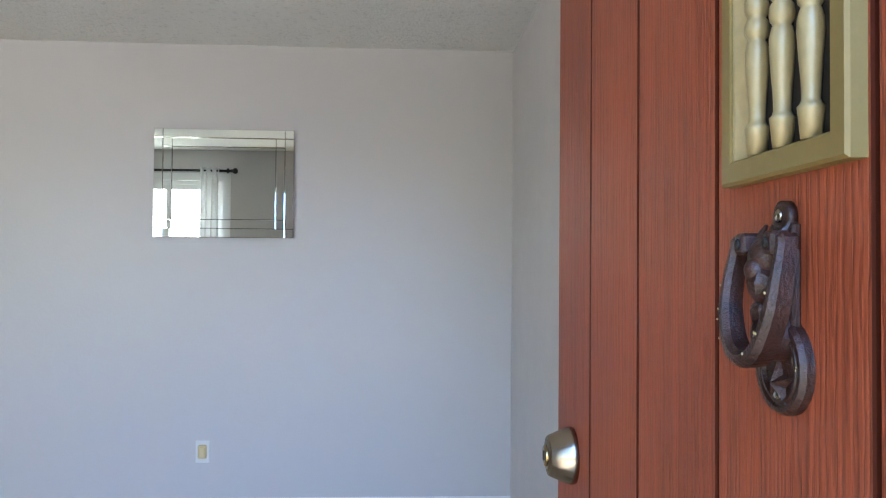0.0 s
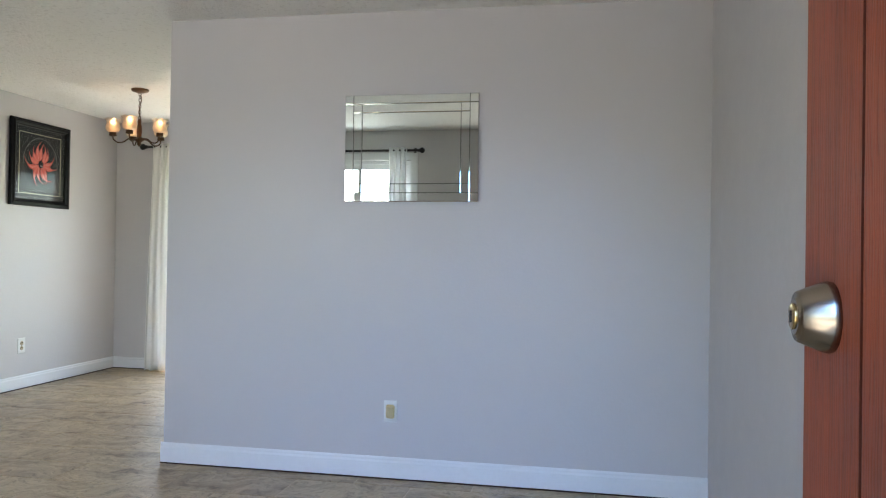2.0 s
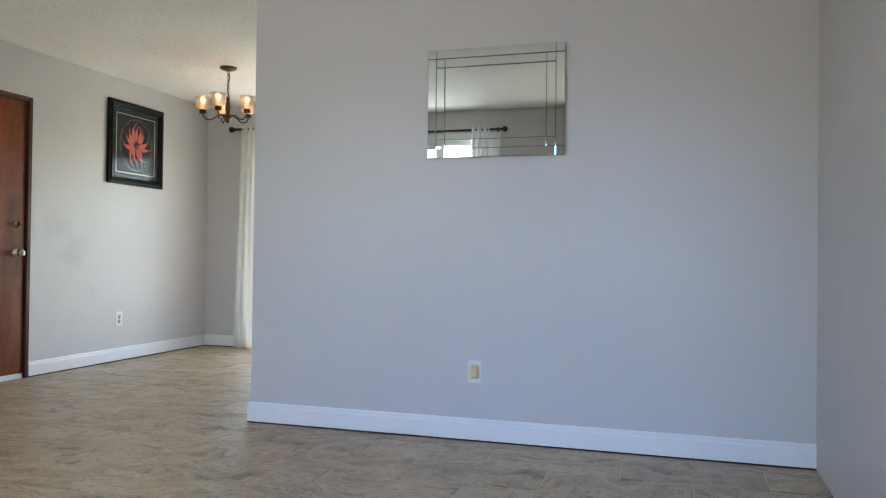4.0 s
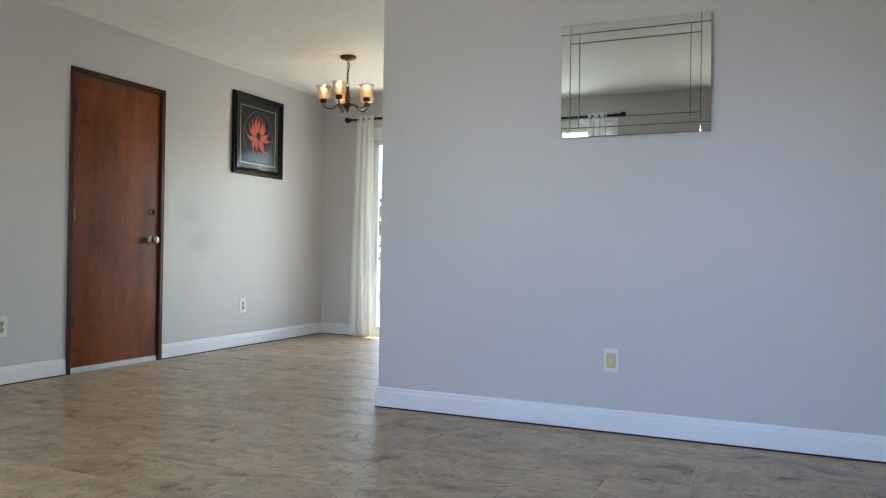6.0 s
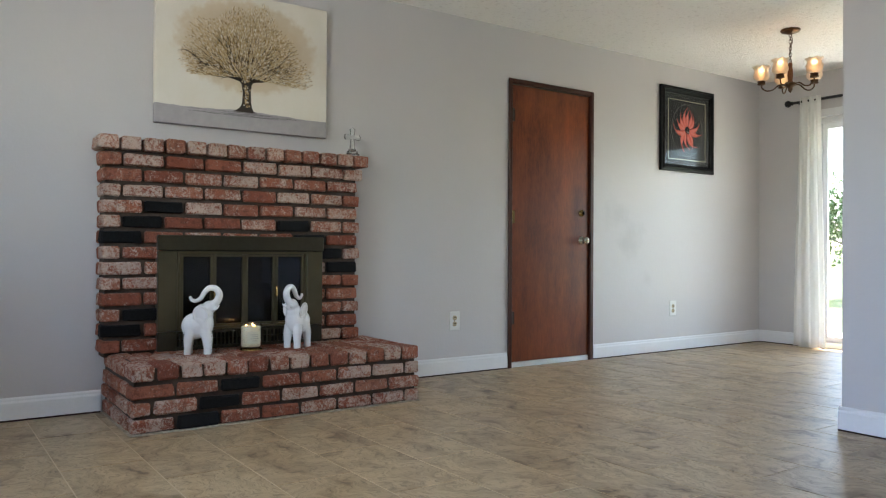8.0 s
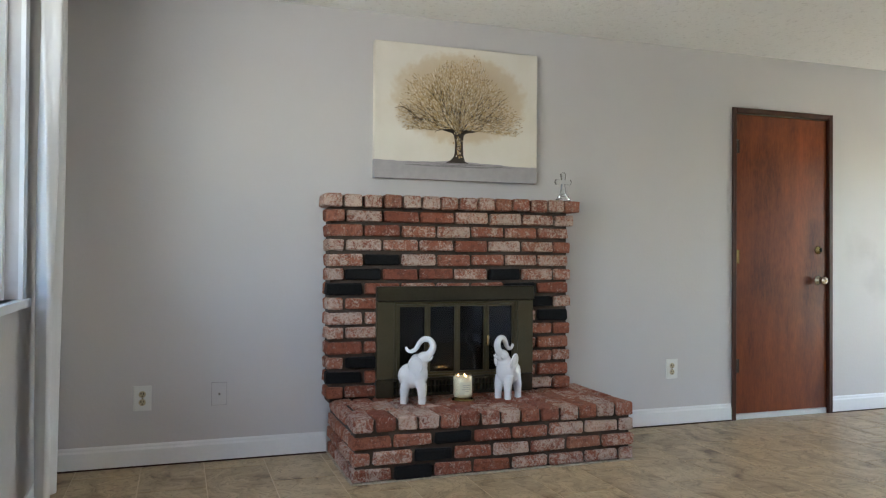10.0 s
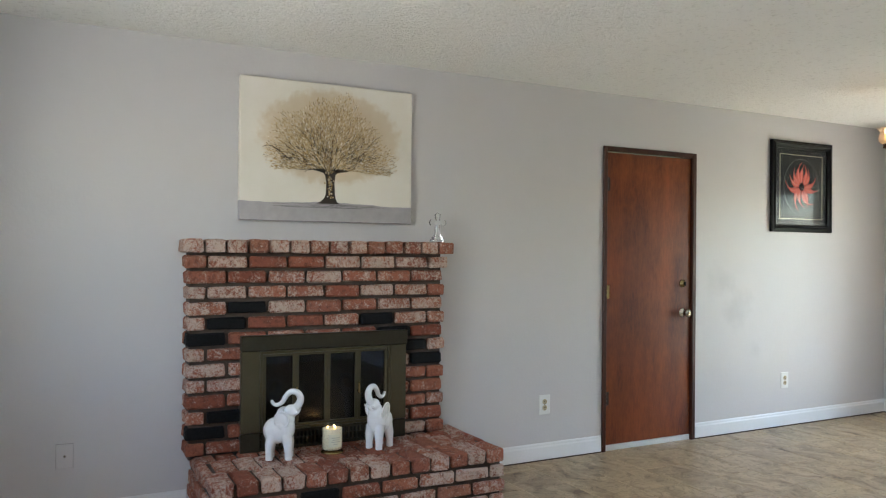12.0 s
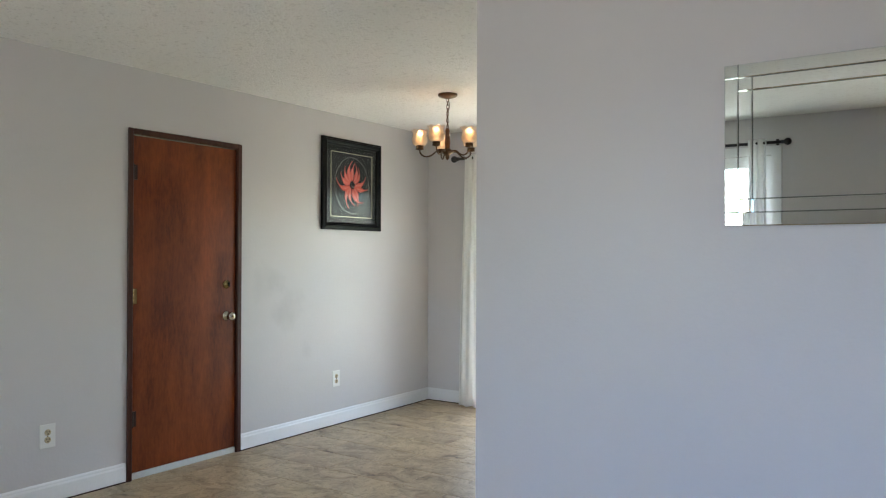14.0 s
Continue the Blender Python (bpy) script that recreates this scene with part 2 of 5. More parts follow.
def sheet_glass(name, ior=1.45, tint=(1, 1, 1), rough=0.0):
    m = bpy.data.materials.new(name)
    m.use_nodes = True
    nt = m.node_tree
    nt.nodes.clear()
    out, mx = nt.nodes.new("ShaderNodeOutputMaterial"), nt.nodes.new("ShaderNodeMixShader")
    clear, gloss, lw = nt.nodes.new("ShaderNodeBsdfTransparent"), nt.nodes.new("ShaderNodeBsdfGlossy"), nt.nodes.new("ShaderNodeLayerWeight")
    clear.inputs["Color"].default_value, gloss.inputs["Roughness"].default_value = (*tint, 1), rough
    lw.inputs["Blend"].default_value = 0.5
    f0 = ((ior - 1) / (ior + 1)) ** 2
    grazing = calc(nt, "POWER", lw.outputs["Facing"], 5.0)
    nt.links.new(calc(nt, "ADD", calc(nt, "MULTIPLY", grazing, 1 - f0), f0), mx.inputs[0])
    nt.links.new(clear.outputs[0], mx.inputs[1])
    nt.links.new(gloss.outputs[0], mx.inputs[2])
    nt.links.new(mx.outputs[0], out.inputs[0])
    return m


def cloth(name, colour, through_light):
    m = bpy.data.materials.new(name)
    m.use_nodes = True
    nt = m.node_tree
    nt.nodes.clear()
    out, mx = nt.nodes.new("ShaderNodeOutputMaterial"), nt.nodes.new("ShaderNodeMixShader")
    a, b = nt.nodes.new("ShaderNodeBsdfDiffuse"), nt.nodes.new("ShaderNodeBsdfTranslucent")
    p = place(nt, (1, 1, 0.25))
    weave, big = noise_node(nt, p, 220, 3), noise_node(nt, p, 5, 3)
    c = mix(nt, calc(nt, "ADD", calc(nt, "MULTIPLY", weave, 0.5), calc(nt, "MULTIPLY", big, 0.5)), tuple(v * 0.93 for v in colour), colour)
    nt.links.new(c, a.inputs["Color"])
    nt.links.new(c, b.inputs["Color"])
    mx.inputs[0].default_value = through_light
    nt.links.new(a.outputs[0], mx.inputs[1])
    nt.links.new(b.outputs[0], mx.inputs[2])
    nt.links.new(mx.outputs[0], out.inputs[0])
    return m


def glow(name, colour, strength):
    m, nt, b = nodes_of(name)
    b.inputs["Base Color"].default_value = (*colour, 1)
    b.inputs["Emission Color"].default_value, b.inputs["Emission Strength"].default_value = (*colour, 1), strength
    return m


def frosted(name):
    m, nt, b = nodes_of(name)
    p = place(nt)
    b.inputs["Base Color"].default_value = (0.86, 0.76, 0.64, 1)
    b.inputs["Roughness"].default_value, b.inputs["Transmission Weight"].default_value, b.inputs["IOR"].default_value = 0.55, 0.75, 1.25
    bump(nt, b, noise_node(nt, p, 90, 4), 0.4, 0.002)
    return m


def clear_glass(name):
    m, nt, b = nodes_of(name)
    b.inputs["Base Color"].default_value = (0.97, 0.99, 0.98, 1)
    b.inputs["Roughness"].default_value, b.inputs["Transmission Weight"].default_value, b.inputs["IOR"].default_value = 0.02, 1.0, 1.5
    return m


def canvas_paint():
    """Cream sky, a grey ground strip with a ragged top and a soft beige haze, in the canvas's own metres."""
    m, nt, b = nodes_of("painted_canvas")
    p = place(nt)
    sep = nt.nodes.new("ShaderNodeSeparateXYZ")
    nt.links.new(p, sep.inputs[0])
    y, z = sep.outputs[1], sep.outputs[2]
    wob, mid, fine = noise_node(nt, p, 6, 4), noise_node(nt, p, 22, 5), noise_node(nt, p, 260, 3)
    cream = mix(nt, wob, (0.68, 0.62, 0.52), (0.79, 0.75, 0.68))
    ry = calc(nt, "DIVIDE", calc(nt, "SUBTRACT", y, 0.01), 0.43)
    rz = calc(nt, "DIVIDE", calc(nt, "SUBTRACT", z, 0.47), 0.275)
    rr = calc(nt, "SQRT", calc(nt, "ADD", calc(nt, "MULTIPLY", ry, ry), calc(nt, "MULTIPLY", rz, rz)))
    rr = calc(nt, "ADD", rr, calc(nt, "MULTIPLY", calc(nt, "SUBTRACT", mid, 0.5), 0.35))
    haze = ramp(nt, rr, [(0.55, (0.95, 0.95, 0.95)), (0.86, (0.66, 0.66, 0.66)), (1.05, (0, 0, 0))])
    sky_c = mix(nt, haze, cream, (0.60, 0.47, 0.31))
    line = calc(nt, "ADD", 0.098, calc(nt, "MULTIPLY", calc(nt, "SUBTRACT", wob, 0.5), 0.03))
    rise = calc(nt, "MULTIPLY", calc(nt, "POWER", 2.718, calc(nt, "MULTIPLY", calc(nt, "ABSOLUTE", calc(nt, "ADD", y, 0.01)), -14.0)), 0.03)
    below = calc(nt, "GREATER_THAN", calc(nt, "ADD", line, rise), z)
    grey = mix(nt, mid, (0.33, 0.305, 0.31), (0.46, 0.43, 0.435))
    nt.links.new(mix(nt, below, sky_c, grey), b.inputs["Base Color"])
    b.inputs["Roughness"].default_value = 0.7
    bump(nt, b, calc(nt, "ADD", mid, fine), 0.3, 0.001)
    return m


def island_colour(name, stops, rough=0.6):
    m, nt, b = nodes_of(name)
    g = nt.nodes.new("ShaderNodeNewGeometry")
    nt.links.new(ramp(nt, g.outputs["Random Per Island"], stops), b.inputs["Base Color"])
    b.inputs["Roughness"].default_value = rough
    return m


WALL = wall_paint("grey_satin_wall_paint", (0.585, 0.56, 0.56), 0.42)
WALL_WEST = wall_paint("scuffed_grey_wall_paint", (0.585, 0.56, 0.56), 0.42, (((XL, 5.10, 1.14), 0.15, 0.22), ((XL, 5.26, 0.96), 0.18, 0.26), ((XL, 5.46, 0.62), 0.08, 0.18)))
CEIL = popcorn()
WHITE = surface("white_trim_paint", (0.78, 0.78, 0.79), 0.35, vary=0.03, relief=0.06)
PLATE = surface("white_plastic", (0.74, 0.74, 0.72), 0.3, vary=0.02, relief=0)
ALMOND = surface("aged_almond_plastic", (0.66, 0.53, 0.29), 0.35, vary=0.04, relief=0)
SLOT = surface("dark_slot", (0.016, 0.014, 0.012), 0.7, relief=0, spec=0.1)
TILE = stone_tile()
GROUT = surface("tan_grout", (0.62, 0.51, 0.37), 0.9, vary=0.12, coarse=5, fine=160, relief=0.3)
BRICK, SOOT = brick_look("used_red_brick"), brick_look("sooty_black_brick", True)
MORTAR = surface("dark_brown_mortar", (0.080, 0.055, 0.042), 0.95, vary=0.35, coarse=14, fine=130, relief=0.7, depth=0.004)
BRONZE = surface("antique_bronze_metal", (0.105, 0.088, 0.052), 0.42, 0.75, vary=0.12, coarse=6, fine=180, relief=0.05)
BRONZE_DARK = surface("dark_bronze_metal", (0.055, 0.047, 0.03), 0.4, 0.7, vary=0.15, relief=0.05)
BLACK = surface("firebox_black", (0.012, 0.011, 0.01), 0.85, vary=0.3, relief=0.2)
FIREGLASS = sheet_glass("smoked_fire_glass", 1.6, (0.25, 0.24, 0.23))
PANE = sheet_glass("window_glass", 1.45, (0.97, 0.99, 0.98))
PICTURE_GLASS = sheet_glass("picture_glass", 1.18)
MIRROR = surface("silvered_mirror", (0.70, 0.745, 0.72), 0.012, 1.0, vary=0.01, relief=0)
MIRROR.node_tree.nodes["Principled BSDF"].inputs["Roughness"].default_value = 0.0
for l in list(MIRROR.node_tree.links):
    if l.to_socket.name == "Roughness":
        MIRROR.node_tree.links.remove(l)
# dark brown that stands in for the shade under the baseboards
GAPSHADE = surface("dark_gap_shade", (0.035, 0.016, 0.012), 0.9, vary=0.3, relief=0.1)
CERAMIC = surface("white_glazed_ceramic", (0.80, 0.80, 0.81), 0.16, vary=0.02, coarse=20, fine=210, relief=0.55, coat=0.5)
WAX = surface("cream_wax", (0.80, 0.72, 0.50), 0.45, vary=0.04, relief=0)
LABEL = surface("cream_label", (0.72, 0.68, 0.52), 0.6, vary=0.02, relief=0)
INK = surface("grey_print", (0.42, 0.38, 0.30), 0.6, relief=0)
BRASS = surface("polished_brass", (0.42, 0.30, 0.13), 0.22, 1.0, vary=0.08, relief=0.03)
OLDBRASS = surface("antique_brass", (0.20, 0.145, 0.075), 0.3, 1.0, vary=0.15, fine=200, relief=0.05)
STEEL = surface("satin_steel", (0.25, 0.215, 0.17), 0.24, 1.0, vary=0.08, fine=200, relief=0.04, stretch=(1, 1, 8))
NICKEL = surface("bright_satin_nickel", (0.56, 0.52, 0.45), 0.18, 1.0, vary=0.06, relief=0.02)
FLAME = glow("candle_flame", (1.0, 0.52, 0.18), 3.0)
CLEAR = clear_glass("clear_glass")
DOORWOOD = wood("reddish_brown_stained_door", (0.070, 0.013, 0.0045), (0.255, 0.055, 0.0125), (3, 3, 0.7), 0.36, 0.15, 0.06, 2.2)
TRIMWOOD = wood("dark_brown_stained_trim", (0.030, 0.008, 0.005), (0.075, 0.020, 0.010), (20, 20, 1.2), 0.4, 0.2, 0.1)
ENTRYWOOD = weathered_planks("weathered_red_stained_planks")
GROOVE_SHADE = surface("dark_red_groove_shade", (0.035, 0.008, 0.004), 0.9, relief=0.2, spec=0.05)
GOLD = surface("champagne_gold_paint", (0.23, 0.175, 0.078), 0.45, 0.2, vary=0.12, coarse=30, fine=200, relief=0.25)
GOLD_FLAT = surface("olive_gold_paint", (0.14, 0.098, 0.027), 0.5, 0.1, vary=0.08, coarse=12, fine=200, relief=0.12)
IRON = surface("brown_cast_iron", (0.020, 0.0070, 0.0045), 0.36, 0.0, vary=0.6, coarse=120, fine=700, relief=0.6, depth=0.0010, spec=0.34)
BLACKFRAME = surface("black_lacquer", (0.006, 0.005, 0.005), 0.32, vary=0.1, relief=0.04, spec=0.14)
MAT = surface("black_mat_board", (0.012, 0.013, 0.015), 0.8, vary=0.1, fine=300, relief=0.1)
CREAMLINE = surface("cream_line", (0.62, 0.58, 0.42), 0.6, relief=0)
PETAL = island_colour("coral_red_petal", [(0.0, (0.50, 0.060, 0.045)), (0.5, (0.66, 0.13, 0.10)), (1.0, (0.80, 0.30, 0.22))])
CURTAIN = cloth("white_cotton_curtain", (0.88, 0.875, 0.88), 0.27)
SHEER = cloth("white_sheer_curtain", (0.92, 0.905, 0.87), 0.50)
ROD = surface("black_rod", (0.012, 0.011, 0.011), 0.4, 0.3, relief=0)
OLDBRONZE = surface("oil_rubbed_bronze", (0.09, 0.045, 0.02), 0.35, 0.8, vary=0.25, coarse=30, relief=0.05)
CHWOOD = wood("turned_wood_stem", (0.12, 0.04, 0.016), (0.26, 0.10, 0.04), (30, 30, 2), 0.3, 0.3, 0.05)
SHADE = frosted("frosted_glass_shade")
BULB = glow("lit_bulb", (1.0, 0.62, 0.30), 0.22)
CANVAS = canvas_paint()
BARK_PAINT = island_colour("dark_bark_paint", [(0, (0.025, 0.018, 0.014)), (0.7, (0.06, 0.04, 0.025)), (1, (0.10, 0.065, 0.03))])
DABS = island_colour("gold_paint_dabs", [(0, (0.10, 0.055, 0.022)), (0.16, (0.30, 0.18, 0.06)), (0.45, (0.52, 0.35, 0.15)), (0.75, (0.66, 0.52, 0.32)), (1, (0.88, 0.84, 0.75))])
CANVAS_EDGE = surface("canvas_edge", (0.70, 0.67, 0.60), 0.8, vary=0.05, fine=300, relief=0.2)
CONCRETE = surface("pale_concrete", (0.50, 0.46, 0.40), 0.9, vary=0.12, coarse=0.8, fine=40, relief=0.3)
GRASS = surface("dry_green_lawn", (0.075, 0.095, 0.028), 0.95, vary=0.35, coarse=0.5, fine=9, relief=0.6, depth=0.03)
STUCCO = surface("exterior_stucco", (0.52, 0.48, 0.41), 0.9, vary=0.06, fine=90, relief=0.5)
ROOFING = surface("grey_shingle", (0.10, 0.095, 0.09), 0.9, vary=0.2, fine=30, relief=0.4)
LEAF = island_colour("tree_leaves", [(0, (0.06, 0.09, 0.025)), (0.5, (0.085, 0.125, 0.035)), (1, (0.12, 0.17, 0.05))], 0.7)
BARK = surface("tree_bark", (0.10, 0.075, 0.05), 0.9, vary=0.3, relief=0.6)


# ---- mesh helpers ----
def put(name, bm, material, parent=None, label="", smooth=False):
    me = bpy.data.meshes.new(name)
    bmesh.ops.recalc_face_normals(bm, faces=bm.faces)
    bm.to_mesh(me)
    bm.free()
    if smooth:
        me.shade_smooth()
    me.materials.append(material)
    ob = new(name, me)
    if parent is not None:
        ob.parent = parent
    if label:
        ob["label"] = label
    return ob


def part(name, bm, material, parent, label="", smooth=False):
    return put(name, bm, material, parent, label, smooth)


def thing(name, m, label, category, group="", kind=""):
    ob = new(name)
    ob.empty_display_size = 0.1
    ob.matrix_world = m
    return tagged(ob, label, category, group, kind)


def box(bm, x0, x1, y0, y1, z0, z1, bevel=0.0, segments=1):
    g = bmesh.ops.create_cube(bm, size=1, matrix=Matrix.Translation(((x0 + x1) / 2, (y0 + y1) / 2, (z0 + z1) / 2)) @ Matrix.Diagonal((x1 - x0, y1 - y0, z1 - z0, 1)))
    if bevel:
        edges = list({e for v in g["verts"] for e in v.link_edges})
        bmesh.ops.bevel(bm, geom=edges, offset=bevel, segments=segments, affect="EDGES", profile=0.5)
    return bm


def boxes(*dims, bevel=0.0):
    bm = bmesh.new()
    for d in dims:
        box(bm, *d, bevel=bevel)
    return bm


def turned(profile, n=24, m=Matrix.Identity(4), bm=None, closed=True):
    """A turned shape about z from (radius, height) pairs."""
    bm = bm or bmesh.new()
    rings = []
    for r, z in profile:
        rings.append([bm.verts.new(m @ Vector((r * math.cos(2 * math.pi * k / n), r * math.sin(2 * math.pi * k / n), z))) for k in range(n)])
    for a, b in zip(rings, rings[1:]):
        for k in range(n):
            bm.faces.new((a[k], a[(k + 1) % n], b[(k + 1) % n], b[k]))
    if closed:
        bm.faces.new(rings[0][::-1])
        bm.faces.new(rings[-1])
    return bm


def tube(points, radii, n=10, bm=None):
    bm = bm or bmesh.new()
    pts = [Vector(p) for p in points]
    rs = radii if isinstance(radii, (list, tuple)) else [radii] * len(pts)
    rings, side = [], None
    for k, p in enumerate(pts):
        d = (pts[min(k + 1, len(pts) - 1)] - pts[max(k - 1, 0)]).normalized()
        if side is None:
            side = d.orthogonal().normalized()
        side = (side - d * side.dot(d)).normalized()
        up = d.cross(side)
        rings.append([bm.verts.new(p + rs[k] * (math.cos(2 * math.pi * j / n) * side + math.sin(2 * math.pi * j / n) * up)) for j in range(n)])
    for a, b in zip(rings, rings[1:]):
        for j in range(n):
            bm.faces.new((a[j], a[(j + 1) % n], b[(j + 1) % n], b[j]))
    bm.faces.new(rings[0][::-1])
    bm.faces.new(rings[-1])
    return bm


def spline(points, steps=6):
    """Catmull-Rom through the points."""
    p = [Vector(q) for q in points]
    p = [2 * p[0] - p[1]] + p + [2 * p[-1] - p[-2]]
    out = []
    for a, b, c, d in zip(p, p[1:], p[2:], p[3:]):
        for k in range(steps):
            t = k / steps
            out.append(0.5 * (2 * b + (c - a) * t + (2 * a - 5 * b + 4 * c - d) * t * t + (3 * b - a - 3 * c + d) * t ** 3))
    return out + [p[-2]]


def ball(bm, centre, radii, m=Matrix.Identity(4), u=16, v=10):
    bmesh.ops.create_uvsphere(bm, u_segments=u, v_segments=v, radius=1, matrix=Matrix.Translation(centre) @ m @ Matrix.Diagonal((*radii, 1)))
    return bm


def structure(name, bm, material, label, category="wall"):
    return tagged(put(name, bm, material), label, category, kind="structure")


# ---- walls, ceiling, outside shell ----
DOOR_Y0, DOOR_Y1, DOOR_Z = 3.995, 4.792, 2.05        # brown door's opening
EN_X0, EN_X1, EN_Z = -0.665, 0.300, 2.06             # entry opening
WI_X0, WI_X1, WI_Z0, WI_Z1 = -3.56, -1.745, 0.90, 2.12  # front window
SL_X0, SL_X1, SL_Z = -3.985, -2.16, 2.04             # sliding door

structure("wall_west", boxes((XL - T, XL, Y0 - T, DOOR_Y0, 0, H), (XL - T, XL, DOOR_Y1, YF + T, 0, H), (XL - T, XL, DOOR_Y0, DOOR_Y1, DOOR_Z, H)), WALL_WEST, "smooth grey satin painted wall behind the brick fireplace")
structure("wall_east", boxes((XR, XR + T, Y0 - T, YF + T, 0, H)), WALL, "plain grey satin painted wall beside the entry")
structure("wall_south", boxes((XL, WI_X0, Y0 - T, Y0, 0, H), (WI_X0, WI_X1, Y0 - T, Y0, 0, WI_Z0), (WI_X0, WI_X1, Y0 - T, Y0, WI_Z1, H), (WI_X1, EN_X0, Y0 - T, Y0, 0, H), (EN_X0, EN_X1, Y0 - T, Y0, EN_Z, H), (EN_X1, XR, Y0 - T, Y0, 0, H)), WALL, "grey painted entry wall with a window and a doorway")
structure("wall_north", boxes((XL, SL_X0, YF, YF + T, 0, H), (SL_X0, SL_X1, YF, YF + T, SL_Z, H), (SL_X1, XR, YF, YF + T, 0, H)), WALL, "grey painted dining end wall with a glass sliding door")
structure("wall_partition", boxes((XP, XR, YM, YB, 0, H)), WALL, "grey satin painted partition wall with visible roller texture")
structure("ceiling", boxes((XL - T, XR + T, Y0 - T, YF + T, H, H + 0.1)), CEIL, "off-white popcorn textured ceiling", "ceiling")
# roof is unseen; its eaves are sized by how far daylight reaches in
structure("roof", boxes((XL - 0.9, XR + 4.0, Y0 - 0.55, YF + 1.22, H + 0.11, H + 0.27)), ROOFING, "unseen grey roof slab with deep eaves sized to hold off sun and sky", "roof")


def baseboard(name, along, a, b, at, side):
    """A white skirting with a stepped top, along x or y from a to b, standing out from the wall at 'at' to the given side."""
    prof = [(0, 0.009), (0.013, 0.009), (0.013, 0.088), (0.009, 0.098), (0.009, 0.106), (0.005, 0.115), (0, 0.115)]
    bm = bmesh.new()
    ends = []
    for s in (a, b):
        ends.append([bm.verts.new((s, at + side * d, z) if along == "x" else (at + side * d, s, z)) for d, z in prof])
    for k in range(len(prof)):
        j = (k + 1) % len(prof)
        bm.faces.new((ends[0][k], ends[0][j], ends[1][j], ends[1][k]))
    bm.faces.new(ends[0])
    bm.faces.new(ends[1][::-1])
    board = structure(name, bm, WHITE, "white painted wooden baseboard", "baseboard")
    lo, hi = sorted((at, at + side * 0.0115))
    # dark strip added below the board, its shade line put into colour
    part("shade_strip", boxes((a, b, lo, hi, 0.0005, 0.0095) if along == "x" else (lo, hi, a, b, 0.0005, 0.0095)), GAPSHADE, board, "dark brown strip standing in for shade under the board")


HE_Y0, HE_Y1, HE_X = 1.275, 2.795, -3.865            # hearth
baseboard("baseboard_partition", "x", XP - 0.013, XR, YM, -1)
baseboard("baseboard_partition_end", "y", YM, YB, XP, -1)
baseboard("baseboard_west_south", "y", Y0, HE_Y0 - 0.004, XL, 1)
baseboard("baseboard_west_middle", "y", HE_Y1 + 0.004, DOOR_Y0 - 0.034, XL, 1)
baseboard("baseboard_west_north", "y", DOOR_Y1 + 0.034, YF, XL, 1)
baseboard("baseboard_north", "x", XL + 0.013, SL_X0 - 0.07, YF, -1)
baseboard("baseboard_south", "x", XL + 0.013, EN_X0 - 0.08, Y0, 1)

# ---- outside ----
bm = bmesh.new()
bmesh.ops.create_grid(bm, x_segments=1, y_segments=1, size=400, matrix=Matrix.Translation((0, 0, -0.16)))
structure("ground", bm, GRASS, "dry green lawn reaching to the horizon", "ground")
# unseen pale paving, added wide in front to bounce sun onto the ceiling
structure("pavement_front_bounce", boxes((-1.6, 1.4, -2.2, Y0 - T, -0.16, -0.03), (-7, 3.5, -9.2, -2.2, -0.16, -0.06), bevel=0.01), CONCRETE, "unseen pale concrete porch and front walk, spread wide to bounce sunlight indoors", "pavement")
structure("pavement_back", boxes((-6.5, 2.0, YF + T, YF + 1.9, -0.16, -0.04), bevel=0.01), CONCRETE, "sunlit pale concrete patio", "pavement")
structure("threshold_slab", boxes((EN_X0, EN_X1, Y0 - T, Y0, -0.16, -0.003)), CONCRETE, "concrete sill under the entry door", "threshold")
structure("threshold_slider", boxes((SL_X0, SL_X1, YF, YF + T, -0.16, -0.003)), CONCRETE, "concrete sill under the sliding door", "threshold")


# ---- fireplace ----
def brick_mesh(name, dx, dy, dz, material, seed):
    rng = random.Random(seed)
    bm = box(bmesh.new(), -dx / 2, dx / 2, -dy / 2, dy / 2, -dz / 2, dz / 2, bevel=0.0075)
    for v in bm.verts:
        v.co += Vector([rng.uniform(-0.0035, 0.0035) for _ in range(3)])
    me = bpy.data.meshes.new(name)
    bm.to_mesh(me)
    bm.free()
    me.materials.append(material)
    return me


brick_cache = {}
brick_rng = random.Random(5)


def lay_brick(parent, x, y, z, dx, dy, dz, sooty=False):
    key = (round(dx, 3), round(dy, 3), round(dz, 3), sooty, brick_rng.randrange(4))
    if key not in brick_cache:
        brick_cache[key] = brick_mesh("brick", dx, dy, dz, SOOT if sooty else BRICK, hash(key[:3]) % 999 + key[4])
    ob = new("brick", brick_cache[key])
    ob.parent = parent
    j = brick_rng.uniform
    ob.location = (x + j(-0.003, 0.003), y + j(-0.0015, 0.0015), z + j(-0.0015, 0.0015))
    ob.rotation_euler = (radians(j(-0.5, 0.5)), radians(j(-0.8, 0.8)), radians(j(-0.8, 0.8)))
    return ob


